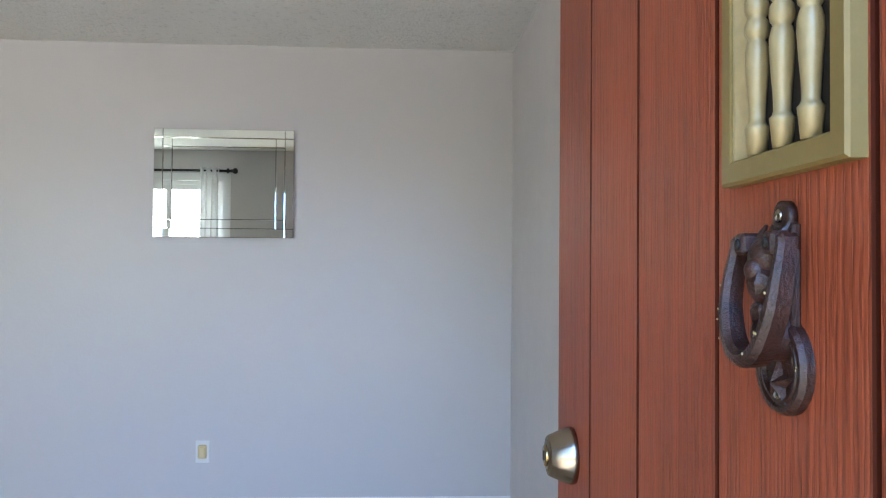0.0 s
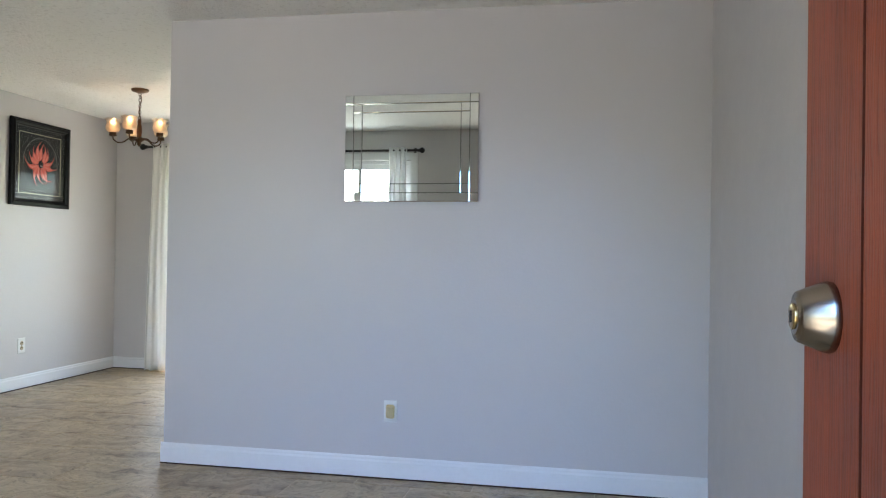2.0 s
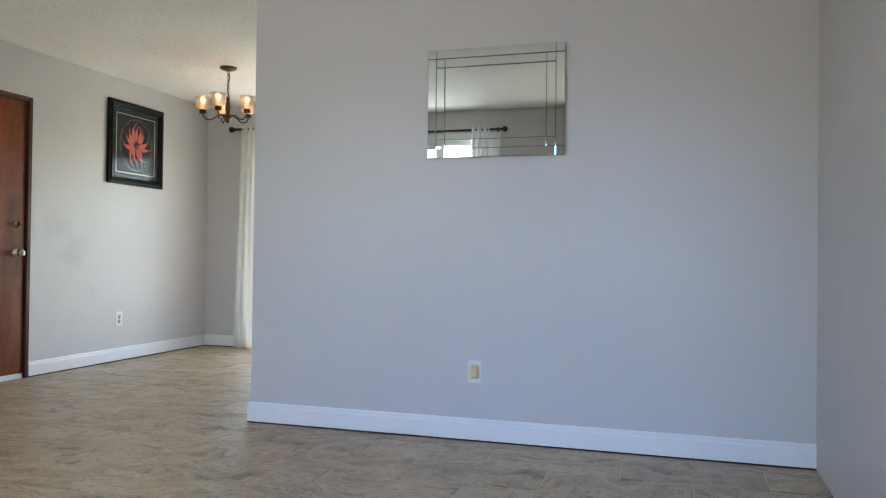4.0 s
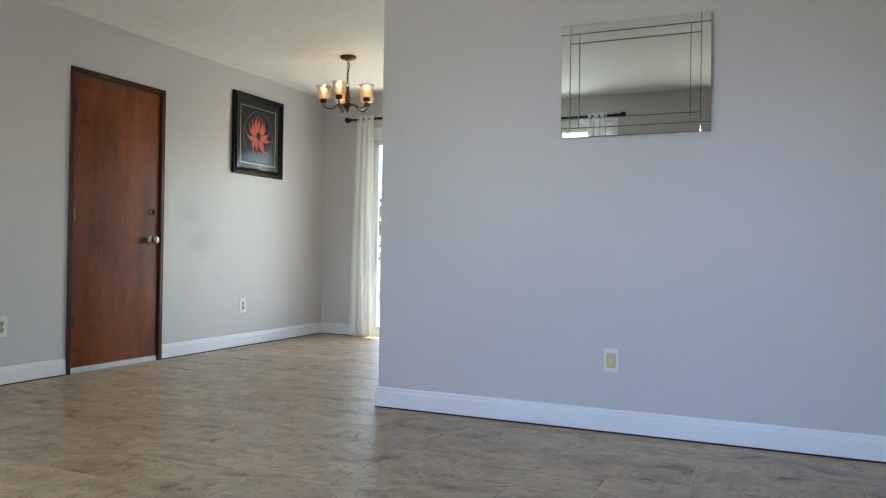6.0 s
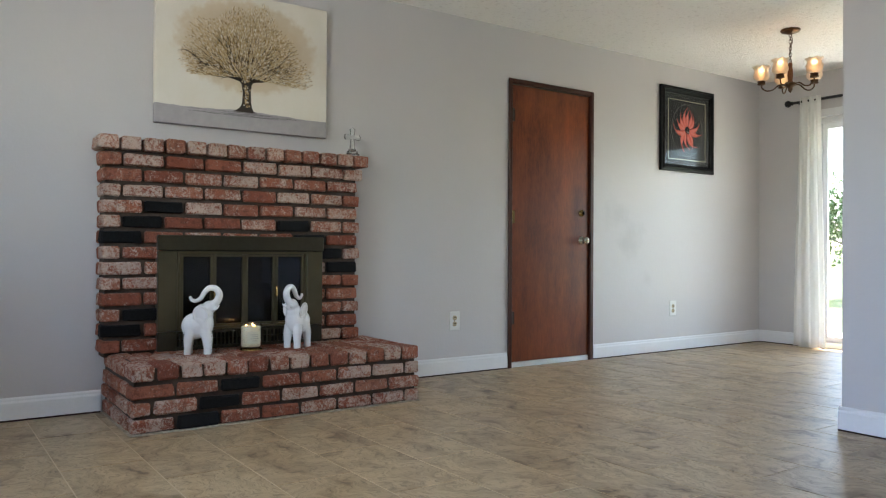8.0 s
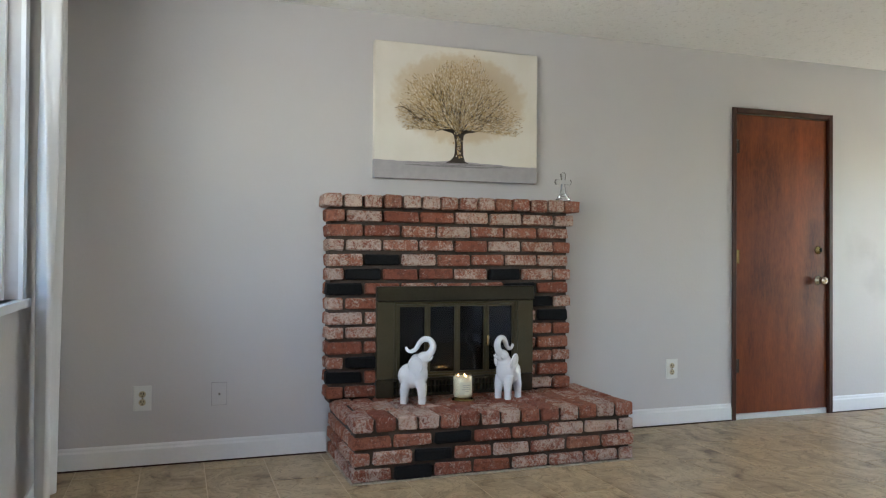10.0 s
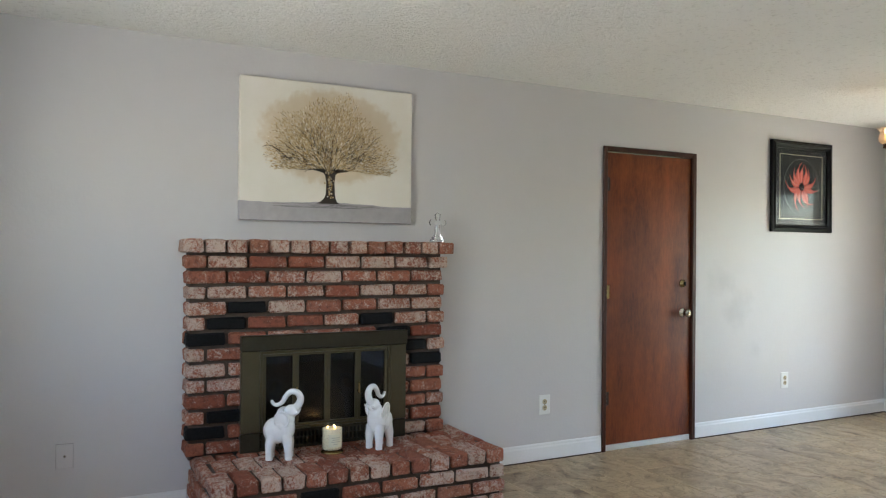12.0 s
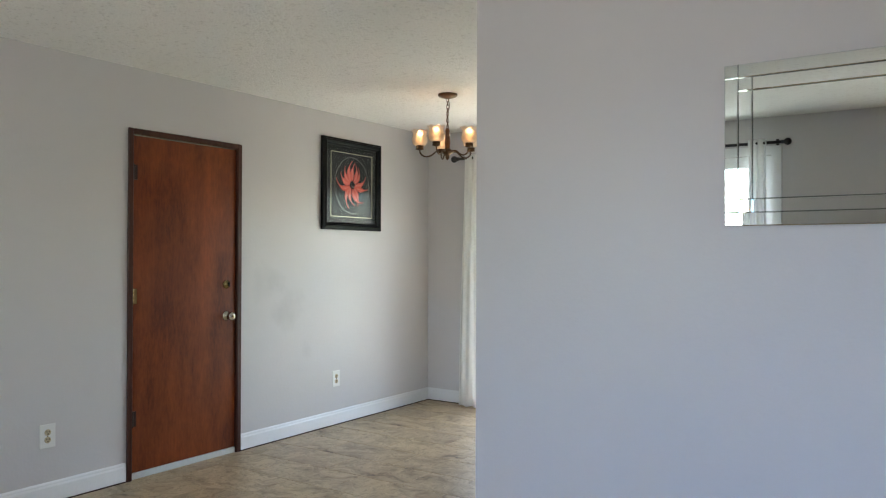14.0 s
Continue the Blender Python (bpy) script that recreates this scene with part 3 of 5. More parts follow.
HEARTH_Z, FACE_X, SU_Y0, SU_Y1, SU_Z = 0.305, -4.36, 1.245, 2.685, 1.402
IN_Y0, IN_Y1, IN_Z1 = 1.508, 2.428, 0.909             # metal insert
fireplace = thing("fireplace", pose(0, 0, 0), "used red brick fireplace with raised hearth and sooty black accent bricks", "fireplace")
for d in ((XL + 0.002, FACE_X - 0.027, SU_Y0 + 0.016, IN_Y0 + 0.06, HEARTH_Z - 0.012, SU_Z - 0.012), (XL + 0.002, FACE_X - 0.027, IN_Y1 - 0.06, SU_Y1 - 0.016, HEARTH_Z - 0.012, SU_Z - 0.012),
          (XL + 0.002, FACE_X - 0.027, IN_Y0 + 0.06, IN_Y1 - 0.06, IN_Z1 - 0.08, SU_Z - 0.012), (XL + 0.002, HE_X - 0.020, HE_Y0 + 0.018, HE_Y1 - 0.018, 0.002, HEARTH_Z - 0.012)):
    part("mortar_bed", boxes(d), MORTAR, fireplace, "dark brown recessed mortar")

# face courses, from the course under the mantel downwards
COURSE = (SU_Z - 0.075 - HEARTH_Z) / 13
BR_L, BR_H, JOINT = (SU_Y1 - SU_Y0) / 7 - 0.017, COURSE - 0.018, 0.017
BLACKS = {(4, 1), (5, 1), (5, 5), (6, 0), (6, 5), (7, 6), (8, 6), (11, 1), (12, 0)}
for row in range(1, 14):
    z = SU_Z - 0.075 - COURSE * (row - 0.5)
    y, k = SU_Y0, 0
    grow = 0.016 if row == 1 else 0.0
    while y < SU_Y1 - 0.03:
        length = BR_L if (row % 2 == 0 or k) else BR_L * 0.5 - JOINT / 2
        length = min(length, SU_Y1 - y)
        a, b = y, y + length
        y, k = b + JOINT, k + 1
        pieces = [(a, b)]
        if z + BR_H / 2 < IN_Z1 + 0.008:
            pieces = [(p, q) for p, q in ((a, min(b, IN_Y0 + 0.03)), (max(a, IN_Y1 - 0.03), b)) if q - p > 0.03]
        for p, q in pieces:
            if p < SU_Y0 + 0.001:
                p -= grow
            if q > SU_Y1 - 0.03:
                q += grow
            lay_brick(fireplace, FACE_X - 0.047 + grow * 0.8, (p + q) / 2, z, 0.095, q - p, BR_H, (row, k - 1) in BLACKS)
    # the return on the south side, and on the north side
    for yy, s in ((SU_Y0, 1), (SU_Y1, -1)):
        lay_brick(fireplace, XL + 0.03, yy + s * 0.047, z, 0.05, 0.092, BR_H, False)

# mantel of headers on edge
n = 14
step = (SU_Y1 + 0.055 - (SU_Y0 - 0.03)) / n
for k in range(n):
    lay_brick(fireplace, (XL + FACE_X + 0.033) / 2, SU_Y0 - 0.03 + step * (k + 0.5), SU_Z - 0.034, FACE_X + 0.033 - XL - 0.004, step - 0.015, 0.068)

# hearth: a cap of headers, then three courses
CAP, HC = 0.078, (HEARTH_Z - 0.078) / 3
step = (HE_Y1 - HE_Y0) / 14
for k in range(14):
    y = HE_Y0 + step * (k + 0.5)
    lay_brick(fireplace, HE_X - 0.098, y, HEARTH_Z - 0.034, 0.20, step - 0.015, 0.068)
    if 0 < k:
        lay_brick(fireplace, HE_X - 0.31, y - step * 0.4, HEARTH_Z - 0.034, 0.20, step - 0.015, 0.068)
    else:
        lay_brick(fireplace, HE_X - 0.31, HE_Y0 + step * 0.3 - 0.004, HEARTH_Z - 0.034, 0.20, step * 0.6 - 0.015, 0.068)
        lay_brick(fireplace, HE_X - 0.31, HE_Y1 - step * 0.2 + 0.003, HEARTH_Z - 0.034, 0.20, step * 0.4 - 0.012, 0.068)
    lay_brick(fireplace, HE_X - 0.52, y, HEARTH_Z - 0.034, 0.20, step - 0.015, 0.068)
HBLACK = {(0, 2), (1, 2), (2, 1)}
for row in range(3):
    z = HEARTH_Z - CAP - HC * (row + 0.5)
    y, k = HE_Y0, 0
    while y < HE_Y1 - 0.03:
        length = BR_L if (row != 1 or k) else BR_L * 0.5 - JOINT / 2
        length = min(length, HE_Y1 - y)
        lay_brick(fireplace, HE_X - 0.047, y + length / 2, z, 0.095, length, HC - 0.017, (row, k) in HBLACK)
        y, k = y + length + JOINT, k + 1
    for yy, s in ((HE_Y0, 1), (HE_Y1, -1)):
        x, first = HE_X - 0.095 - JOINT, row != 1
        while x > XL + 0.03:
            length = min(BR_L * (0.55 if first else 1), x - XL - 0.004)
            lay_brick(fireplace, x - length / 2, yy + s * 0.047, z, length, 0.094, HC - 0.017)
            x, first = x - length - JOINT, False

part("caulk_line", boxes((XL + 0.02, HE_X + 0.006, HE_Y0 - 0.006, HE_Y1 + 0.006, 0.0005, 0.006), bevel=0.002), surface("pale_caulk", (0.45, 0.38, 0.30), 0.9, vary=0.25, coarse=30, relief=0.5), fireplace, "pale mortar smear along the floor")

# metal insert with four glass panels
insert = thing("fireplace_insert", pose(FACE_X, 0, HEARTH_Z), "antique bronze fireplace insert with four smoked glass door panels", "fireplace insert")
fx, zt = 0.03, IN_Z1 - HEARTH_Z
part("hood", boxes((0.0, fx + 0.012, IN_Y0 - 0.003, IN_Y1 + 0.003, zt - 0.08, zt), bevel=0.004), BRONZE_DARK, insert, "dark bronze top panel")
for a, b in ((IN_Y0, IN_Y0 + 0.095), (IN_Y1 - 0.095, IN_Y1)):
    part("side_panel", boxes((-0.03, fx, a, b, 0.105, zt - 0.082), bevel=0.003), BRONZE, insert)
for a, b in ((IN_Y0, IN_Y0 + 0.095), (IN_Y1 - 0.095, IN_Y1)):
    part("foot_panel", boxes((-0.03, fx - 0.004, a, b, 0.004, 0.102), bevel=0.003), BRONZE_DARK, insert)
ya, yb = IN_Y0 + 0.097, IN_Y1 - 0.097
bm = boxes((-0.02, fx - 0.012, ya, yb, 0.004, 0.02), (-0.02, fx - 0.012, ya, yb, 0.088, 0.102), (-0.02, fx - 0.012, ya, yb, 0.050, 0.058))
nslot = 34
for k in range(nslot + 1):
    yy = ya + (yb - ya) * k / nslot
    box(bm, -0.02, fx - 0.012, yy - 0.005, yy + 0.005, 0.02, 0.088)
part("vent_grille", bm, BRONZE_DARK, insert, "slotted bronze air vent")
part("firebox", boxes((XL - FACE_X + 0.004, XL - FACE_X + 0.02, IN_Y0 + 0.06, IN_Y1 - 0.06, 0.0, zt - 0.08), (-0.12, -0.03, IN_Y0 + 0.062, IN_Y0 + 0.07, 0, zt - 0.08), (-0.12, -0.03, IN_Y1 - 0.07, IN_Y1 - 0.062, 0, zt - 0.08), (-0.12, -0.03, IN_Y0 + 0.07, IN_Y1 - 0.07, -0.004, 0.002)), BLACK, insert, "soot black firebox")
z0, z1 = 0.106, zt - 0.084
part("door_frame", boxes((-0.01, fx - 0.004, ya, yb, z1 - 0.014, z1), (-0.01, fx - 0.004, ya, yb, z0, z0 + 0.014), (-0.01, fx - 0.004, ya, ya + 0.013, z0 + 0.014, z1 - 0.014), (-0.01, fx - 0.004, yb - 0.013, yb, z0 + 0.014, z1 - 0.014)), BRONZE, insert)
w = (yb - ya - 0.03) / 4
for k in range(4):
    a = ya + 0.015 + w * k
    panel = part("glass_door", boxes((-0.004, fx - 0.006, a, a + 0.016, z0 + 0.016, z1 - 0.016), (-0.004, fx - 0.006, a + w - 0.016, a + w - 0.001, z0 + 0.016, z1 - 0.016), (-0.004, fx - 0.006, a + 0.016, a + w - 0.016, z1 - 0.028, z1 - 0.016), (-0.004, fx - 0.006, a + 0.016, a + w - 0.016, z0 + 0.016, z0 + 0.028)), BRONZE, insert)
    part("pane", boxes((0.008, 0.011, a + 0.015, a + w - 0.015, z0 + 0.027, z1 - 0.027)), FIREGLASS, panel, "smoked glass pane")
for k in (1, 3):
    yy = ya + 0.015 + w * k - 0.001
    bm = turned([(0.005, -0.03), (0.008, -0.024), (0.005, -0.01), (0.007, 0.0), (0.005, 0.012), (0.008, 0.024), (0.004, 0.03)], 10, pose(fx + 0.016, yy, 0.30))
    box(bm, fx - 0.006, fx + 0.016, yy - 0.004, yy + 0.004, 0.278, 0.286)
    part("handle", bm, BRASS, insert, "small turned brass handle", True)


# ---- hearth ornaments ----
def elephant(m, label):
    bm = bmesh.new()
    for sx in (-1, 1):
        for yy in (-0.052, 0.046):
            tube([(sx * 0.034, yy, 0.0), (sx * 0.034, yy, 0.03), (sx * 0.032, yy * 0.95, 0.078), (sx * 0.027, yy * 0.7, 0.128)], [0.0205, 0.0195, 0.026, 0.031], 14, bm)
    ball(bm, (0, -0.022, 0.146), (0.060, 0.068, 0.070), pose(0, 0, 0, 18, 0, 0))
    ball(bm, (0, 0.022, 0.158), (0.056, 0.054, 0.078))
    ball(bm, (0, 0.034, 0.205), (0.043, 0.040, 0.052))
    ball(bm, (0, 0.050, 0.243), (0.036, 0.040, 0.036), pose(0, 0, 0, 30, 0, 0))
    for sx in (-1, 1):
        lean = pose(0, 0, 0, 8, sx * 8, -sx * 6)
        ball(bm, (sx * 0.050, 0.012, 0.212), (0.009, 0.036, 0.043), lean)
        rim = [Vector((sx * 0.054, 0.012, 0.212)) + (lean @ Vector((0, 0.036 * math.cos(t), 0.043 * math.sin(t)))) for t in [2 * math.pi * j / 20 for j in range(21)]]
        tube(rim, 0.0055, 8, bm)
        ball(bm, (sx * 0.047, 0.004, 0.176), (0.010, 0.019, 0.020), lean)
        tube(spline([(sx * 0.020, 0.074, 0.234), (sx * 0.024, 0.092, 0.240), (sx * 0.025, 0.102, 0.254)], 4), [0.008, 0.008, 0.0075, 0.007, 0.0065, 0.006, 0.005, 0.005, 0.004], 8, bm)
    path = spline([(0, 0.058, 0.250), (0, 0.090, 0.276), (0, 0.102, 0.312), (0, 0.084, 0.342), (0, 0.050, 0.345), (0, 0.026, 0.322), (0, 0.010, 0.294), (0, -0.014, 0.279), (0, -0.036, 0.284), (0, -0.047, 0.304)], 4)
    tube(path, [0.0225 - 0.0145 * k / (len(path) - 1) for k in range(len(path))], 12, bm)
    tube(spline([(0, -0.074, 0.18), (0, -0.080, 0.14), (0, -0.074, 0.105)], 3), 0.006, 8, bm)
    ob = put("elephant_statue", bm, CERAMIC, smooth=True)
    r = ob.modifiers.new("fuse", "REMESH")
    r.mode, r.voxel_size, r.use_smooth_shade = "VOXEL", 0.0034, True
    s = ob.modifiers.new("glaze", "SMOOTH")
    s.factor, s.iterations = 0.5, 4
    ob.matrix_world = m
    return tagged(ob, label, "elephant statue", "elephants on the hearth")


elephant(pose(-4.185, 1.672, HEARTH_Z, 0, 0, -22) @ Matrix.Scale(0.965, 4), "white glazed ceramic elephant with raised trunk standing on brick hearth")
elephant(pose(-4.180, 2.205, HEARTH_Z, 0, 0, -150) @ Matrix.Scale(0.955, 4), "white glazed ceramic elephant with curled trunk facing the candle")

candle = thing("jar_candle", pose(-4.185, 1.945, HEARTH_Z) @ Matrix.Scale(1.28, 4), "lit cream candle in a glass jar on gold coaster", "candle")
part("coaster", turned([(0.042, 0), (0.046, 0.002), (0.046, 0.005), (0.042, 0.008)], 32), BRASS, candle, "thin gold metal coaster", True)
part("wax", turned([(0.036, 0.016), (0.0395, 0.02), (0.0395, 0.098), (0.037, 0.099)], 32), WAX, candle, "cream wax", True)
part("jar", turned([(0.040, 0.009), (0.0435, 0.012), (0.0435, 0.108), (0.0425, 0.110), (0.0413, 0.108), (0.0408, 0.016), (0.0, 0.014)], 32, closed=False), sheet_glass("jar_glass", 1.45), candle, "clear glass jar", True)
bm = bmesh.new()
for k in range(12):
    a0, a1 = radians(-38 + 76 * k / 12), radians(-38 + 76 * (k + 1) / 12)
    bm.faces.new([bm.verts.new((0.0441 * math.cos(a), 0.0441 * math.sin(a), z)) for a, z in ((a0, 0.030), (a1, 0.030), (a1, 0.080), (a0, 0.080))])
label_ob = part("paper_label", bm, LABEL, candle, "cream paper label with fine grey print")
bm = bmesh.new()
for z, half in ((0.066, 22), (0.058, 18), (0.050, 24), (0.041, 12)):
    for k in range(6):
        a0, a1 = radians(-half + 2 * half * k / 6), radians(-half + 2 * half * (k + 1) / 6)
        bm.faces.new([bm.verts.new((0.0446 * math.cos(a), 0.0446 * math.sin(a), zz)) for a, zz in ((a0, z), (a1, z), (a1, z + 0.0025), (a0, z + 0.0025))])
part("print", bm, INK, label_ob)
for k in range(3):
    a = radians(120 * k + 20)
    cx, cy = 0.019 * math.cos(a), 0.019 * math.sin(a)
    part("wick", tube([(cx, cy, 0.098), (cx, cy, 0.104)], 0.001, 6), SLOT, candle)
    part("flame", turned([(0.0006, 0.100), (0.0020, 0.102), (0.0016, 0.105), (0.0004, 0.109)], 10, Matrix.Translation((cx, cy, 0))), FLAME, candle, "small yellow flame", True)

cross = thing("glass_cross", pose(-4.40, 2.655, SU_Z), "clear glass cross standing on a small stepped base", "cross")
part("base", boxes((-0.026, 0.026, -0.038, 0.038, 0.001, 0.018), (-0.021, 0.021, -0.029, 0.029, 0.018, 0.034), (-0.016, 0.016, -0.02, 0.02, 0.034, 0.046), bevel=0.003), CLEAR, cross, "stepped glass base")
bm = bmesh.new()
outline = [(-0.016, 0.046), (-0.009, 0.105), (-0.046, 0.100), (-0.054, 0.117), (-0.046, 0.134), (-0.010, 0.128), (-0.016, 0.165), (0.0, 0.176), (0.016, 0.165), (0.010, 0.128), (0.046, 0.134), (0.054, 0.117), (0.046, 0.100), (0.009, 0.105), (0.016, 0.046)]
front = [bm.verts.new((0.008, y, z)) for y, z in outline]
back = [bm.verts.new((-0.008, y, z)) for y, z in outline]
bm.faces.new(front)
bm.faces.new(back[::-1])
for k in range(len(outline)):
    j = (k + 1) % len(outline)
    bm.faces.new((front[k], back[k], back[j], front[j]))
part("upright", bm, CLEAR, cross, "flared clear glass cross")

# ---- tree painting ----
PA_Y0, PA_Y1, PA_Z0, PA_Z1 = 1.518, 2.514, 1.508, 2.274
painting = thing("tree_painting", pose(XL + 0.004, (PA_Y0 + PA_Y1) / 2, PA_Z0), "unframed canvas painting of a golden round-crowned tree", "painting")
hw, hh, dep = (PA_Y1 - PA_Y0) / 2, PA_Z1 - PA_Z0, 0.040
part("canvas", boxes((0.0, dep, -hw, hw, 0, hh), bevel=0.003), CANVAS, painting, "cream canvas with grey painted ground")
rng = random.Random(11)
bm = bmesh.new()


def stroke(bm, pts, widths, x):
    left, right = [], []
    for k, (y, z) in enumerate(pts):
        a, b = pts[max(k - 1, 0)], pts[min(k + 1, len(pts) - 1)]
        d = Vector((b[0] - a[0], b[1] - a[1])).normalized()
        w2 = widths[k] / 2
        left.append(bm.verts.new((x, y - d.y * w2, z + d.x * w2)))
        right.append(bm.verts.new((x, y + d.y * w2, z - d.x * w2)))
    for k in range(len(pts) - 1):
        bm.faces.new((left[k], left[k + 1], right[k + 1], right[k]))


CX = 0.0
HUB = 0.272
# trunk with a flared foot, then the main limbs low and wide
stroke(bm, [(CX - 0.002, 0.101), (CX - 0.002, 0.107), (CX - 0.001, 0.116), (CX + 0.001, 0.132), (CX + 0.002, 0.155), (CX + 0.002, 0.215), (CX + 0.001, 0.258), (CX + 0.001, 0.280)], [0.150, 0.112, 0.086, 0.066, 0.053, 0.047, 0.060, 0.092], dep + 0.0006)


def branch(bm, y, z, ang, length, width, depth_left, x):
    pts, ws = [(y, z)], [width]
    n = 6
    for k in range(n):
        ang += rng.uniform(-0.17, 0.17)
        y, z = y + math.cos(ang) * length / n, z + math.sin(ang) * length / n
        if z < HUB + 0.03 + 0.10 * abs(y - CX) and k > 1:
            break
        pts.append((y, z))
        ws.append(width * (1 - 0.72 * (k + 1) / n))
        if depth_left and k >= 1:
            branch(bm, y, z, ang + rng.choice((-1, 1)) * rng.uniform(0.25, 0.7), length * rng.uniform(0.35, 0.6), width * 0.5, depth_left - 1, x + 0.00004)
    stroke(bm, pts, ws, x)


for ang, length, width in ((2.70, 0.225, 0.017), (2.84, 0.21, 0.010), (2.45, 0.19, 0.010), (2.15, 0.15, 0.007), (1.85, 0.12, 0.006), (1.55, 0.12, 0.005), (1.25, 0.13, 0.006), (1.0, 0.17, 0.008), (0.70, 0.20, 0.011), (0.46, 0.225, 0.017), (0.32, 0.20, 0.009)):
    branch(bm, CX + 0.034 * math.cos(ang), HUB + 0.012 * math.sin(ang), ang, length, width * 1.15, 2, dep + 0.0012)
for k in range(240):
    a, r = math.pi * rng.uniform(0.03, 0.97), rng.uniform(0.10, 0.25)
    y, z = CX + r * 1.25 * math.cos(a), HUB + r * math.sin(a)
    lean, reach = a + rng.uniform(-0.35, 0.35), rng.uniform(0.012, 0.04)
    stroke(bm, [(y, z), (y + reach * math.cos(lean), z + reach * math.sin(lean))], [0.0036, 0.0012], dep + 0.0021)
part("painted_tree", bm, BARK_PAINT, painting, "dark brown painted trunk and branches")
bm = bmesh.new()
for k in range(70):
    reach = rng.uniform(0.03, 0.10)
    y, z = CX + rng.gauss(0.02, 0.11), 0.094 + rng.uniform(-0.016, 0.006)
    stroke(bm, [(y - reach, z - 0.003), (y, z), (y + reach, z - 0.003)], [0.0005, rng.uniform(0.0015, 0.004), 0.0005], dep + 0.0004 + 0.000002 * k)
part("ground_shading", bm, island_colour("grey_ground_strokes", [(0, (0.15, 0.14, 0.145)), (0.5, (0.25, 0.235, 0.24)), (1, (0.36, 0.34, 0.345))]), painting, "dark grey brush strokes round the roots")
bm = bmesh.new()
for k in range(17000):
    a, r = rng.uniform(-0.16, math.pi + 0.16), math.sqrt(rng.uniform(0.0, 1))
    if r > 0.5 and rng.random() < (r - 0.5) * 1.8:
        continue
    edge = 1 + 0.07 * math.sin(5 * a + 1) + 0.05 * math.sin(11 * a)
    y, z = CX + 0.375 * r * edge * math.cos(a), HUB + 0.028 + 0.395 * r * edge * math.sin(a) * (1 if a > 0 and a < math.pi else 0.45)
    if z < 0.30 and abs(y - CX) < 0.05:
        continue
    lean = math.atan2(z - HUB, y - CX) + rng.uniform(-0.5, 0.5)
    reach, wide = rng.uniform(0.002, 0.0085), rng.uniform(0.0012, 0.0030)
    x = dep + (0.0019 + 0.0006 * rng.random() if rng.random() < 0.50 else 0.0004)
    c, s_ = math.cos(lean), math.sin(lean)
    bm.faces.new([bm.verts.new((x, y + p * c - q * s_, z + p * s_ + q * c)) for p, q in ((-reach, -wide / 2), (reach, -wide / 2), (reach, wide / 2), (-reach, wide / 2))])
for k in range(170):
    s, t = rng.uniform(0.002, 0.006), rng.uniform(0, math.pi)
    y, z = CX + rng.gauss(0, 0.010), rng.uniform(0.13, 0.25) if k < 80 else rng.gauss(0.300, 0.018)
    bm.faces.new([bm.verts.new((dep + 0.003, y + s * math.cos(t + q), z + s * math.sin(t + q))) for q in (0, 1.6, 3.1, 4.7)])
tagged(part("foliage_paint", bm, DABS, painting, "gold and ochre dabs of leaf paint"), kind="stuff")

# ---- flower picture ----
PI_Y0, PI_Y1, PI_Z0, PI_Z1 = 5.606, 6.318, 1.530, 2.250
pic = thing("framed_flower_picture", pose(XL + 0.003, (PI_Y0 + PI_Y1) / 2, (PI_Z0 + PI_Z1) / 2), "black framed picture of a coral red flower on black", "picture")
a, b, fw = (PI_Y1 - PI_Y0) / 2, (PI_Z1 - PI_Z0) / 2, 0.058
prof = [(0.0, 0.0), (0.0, 0.022), (0.004, 0.027), (0.014, 0.028), (0.018, 0.033), (0.030, 0.036), (0.040, 0.032), (0.044, 0.024), (0.052, 0.022), (fw, 0.018), (fw, 0.0)]
bm = bmesh.new()
loops = [[bm.verts.new((x, sy * (a - o), sz * (b - o))) for o, x in prof] for sy, sz in ((-1, -1), (1, -1), (1, 1), (-1, 1))]
for k in range(4):
    for q in range(len(prof)):
        q2 = (q + 1) % len(prof)
        bm.faces.new((loops[k][q], loops[(k + 1) % 4][q], loops[(k + 1) % 4][q2], loops[k][q2]))
part("frame", bm, BLACKFRAME, pic, "stepped glossy black frame")
mat_ob = part("mat_board", boxes((0.0, 0.008, -a + fw - 0.006, a - fw + 0.006, -b + fw - 0.006, b - fw + 0.006)), MAT, pic, "black mat board")
la, lb, lw = 0.252, 0.256, 0.004
part("border_line", boxes((0.0078, 0.0092, -la, la, lb - lw, lb), (0.0078, 0.0092, -la, la, -lb, -lb + lw), (0.0078, 0.0092, -la, -la + lw, -lb + lw, lb - lw), (0.0078, 0.0092, la - lw, la, -lb + lw, lb - lw)), CREAMLINE, pic, "thin cream border line")
bm = bmesh.new()
ring = [[bm.verts.new((0.0095, rr * 0.208 * math.cos(t), rr * 0.225 * math.sin(t))) for rr in (1.0, 0.985)] for t in [2 * math.pi * k / 64 for k in range(64)]]
for k in range(64):
    bm.faces.new((ring[k][0], ring[(k + 1) % 64][0], ring[(k + 1) % 64][1], ring[k][1]))
part("oval_line", bm, surface("grey_line", (0.25, 0.25, 0.24), 0.6, relief=0), pic, "thin grey oval line")
rng = random.Random(3)
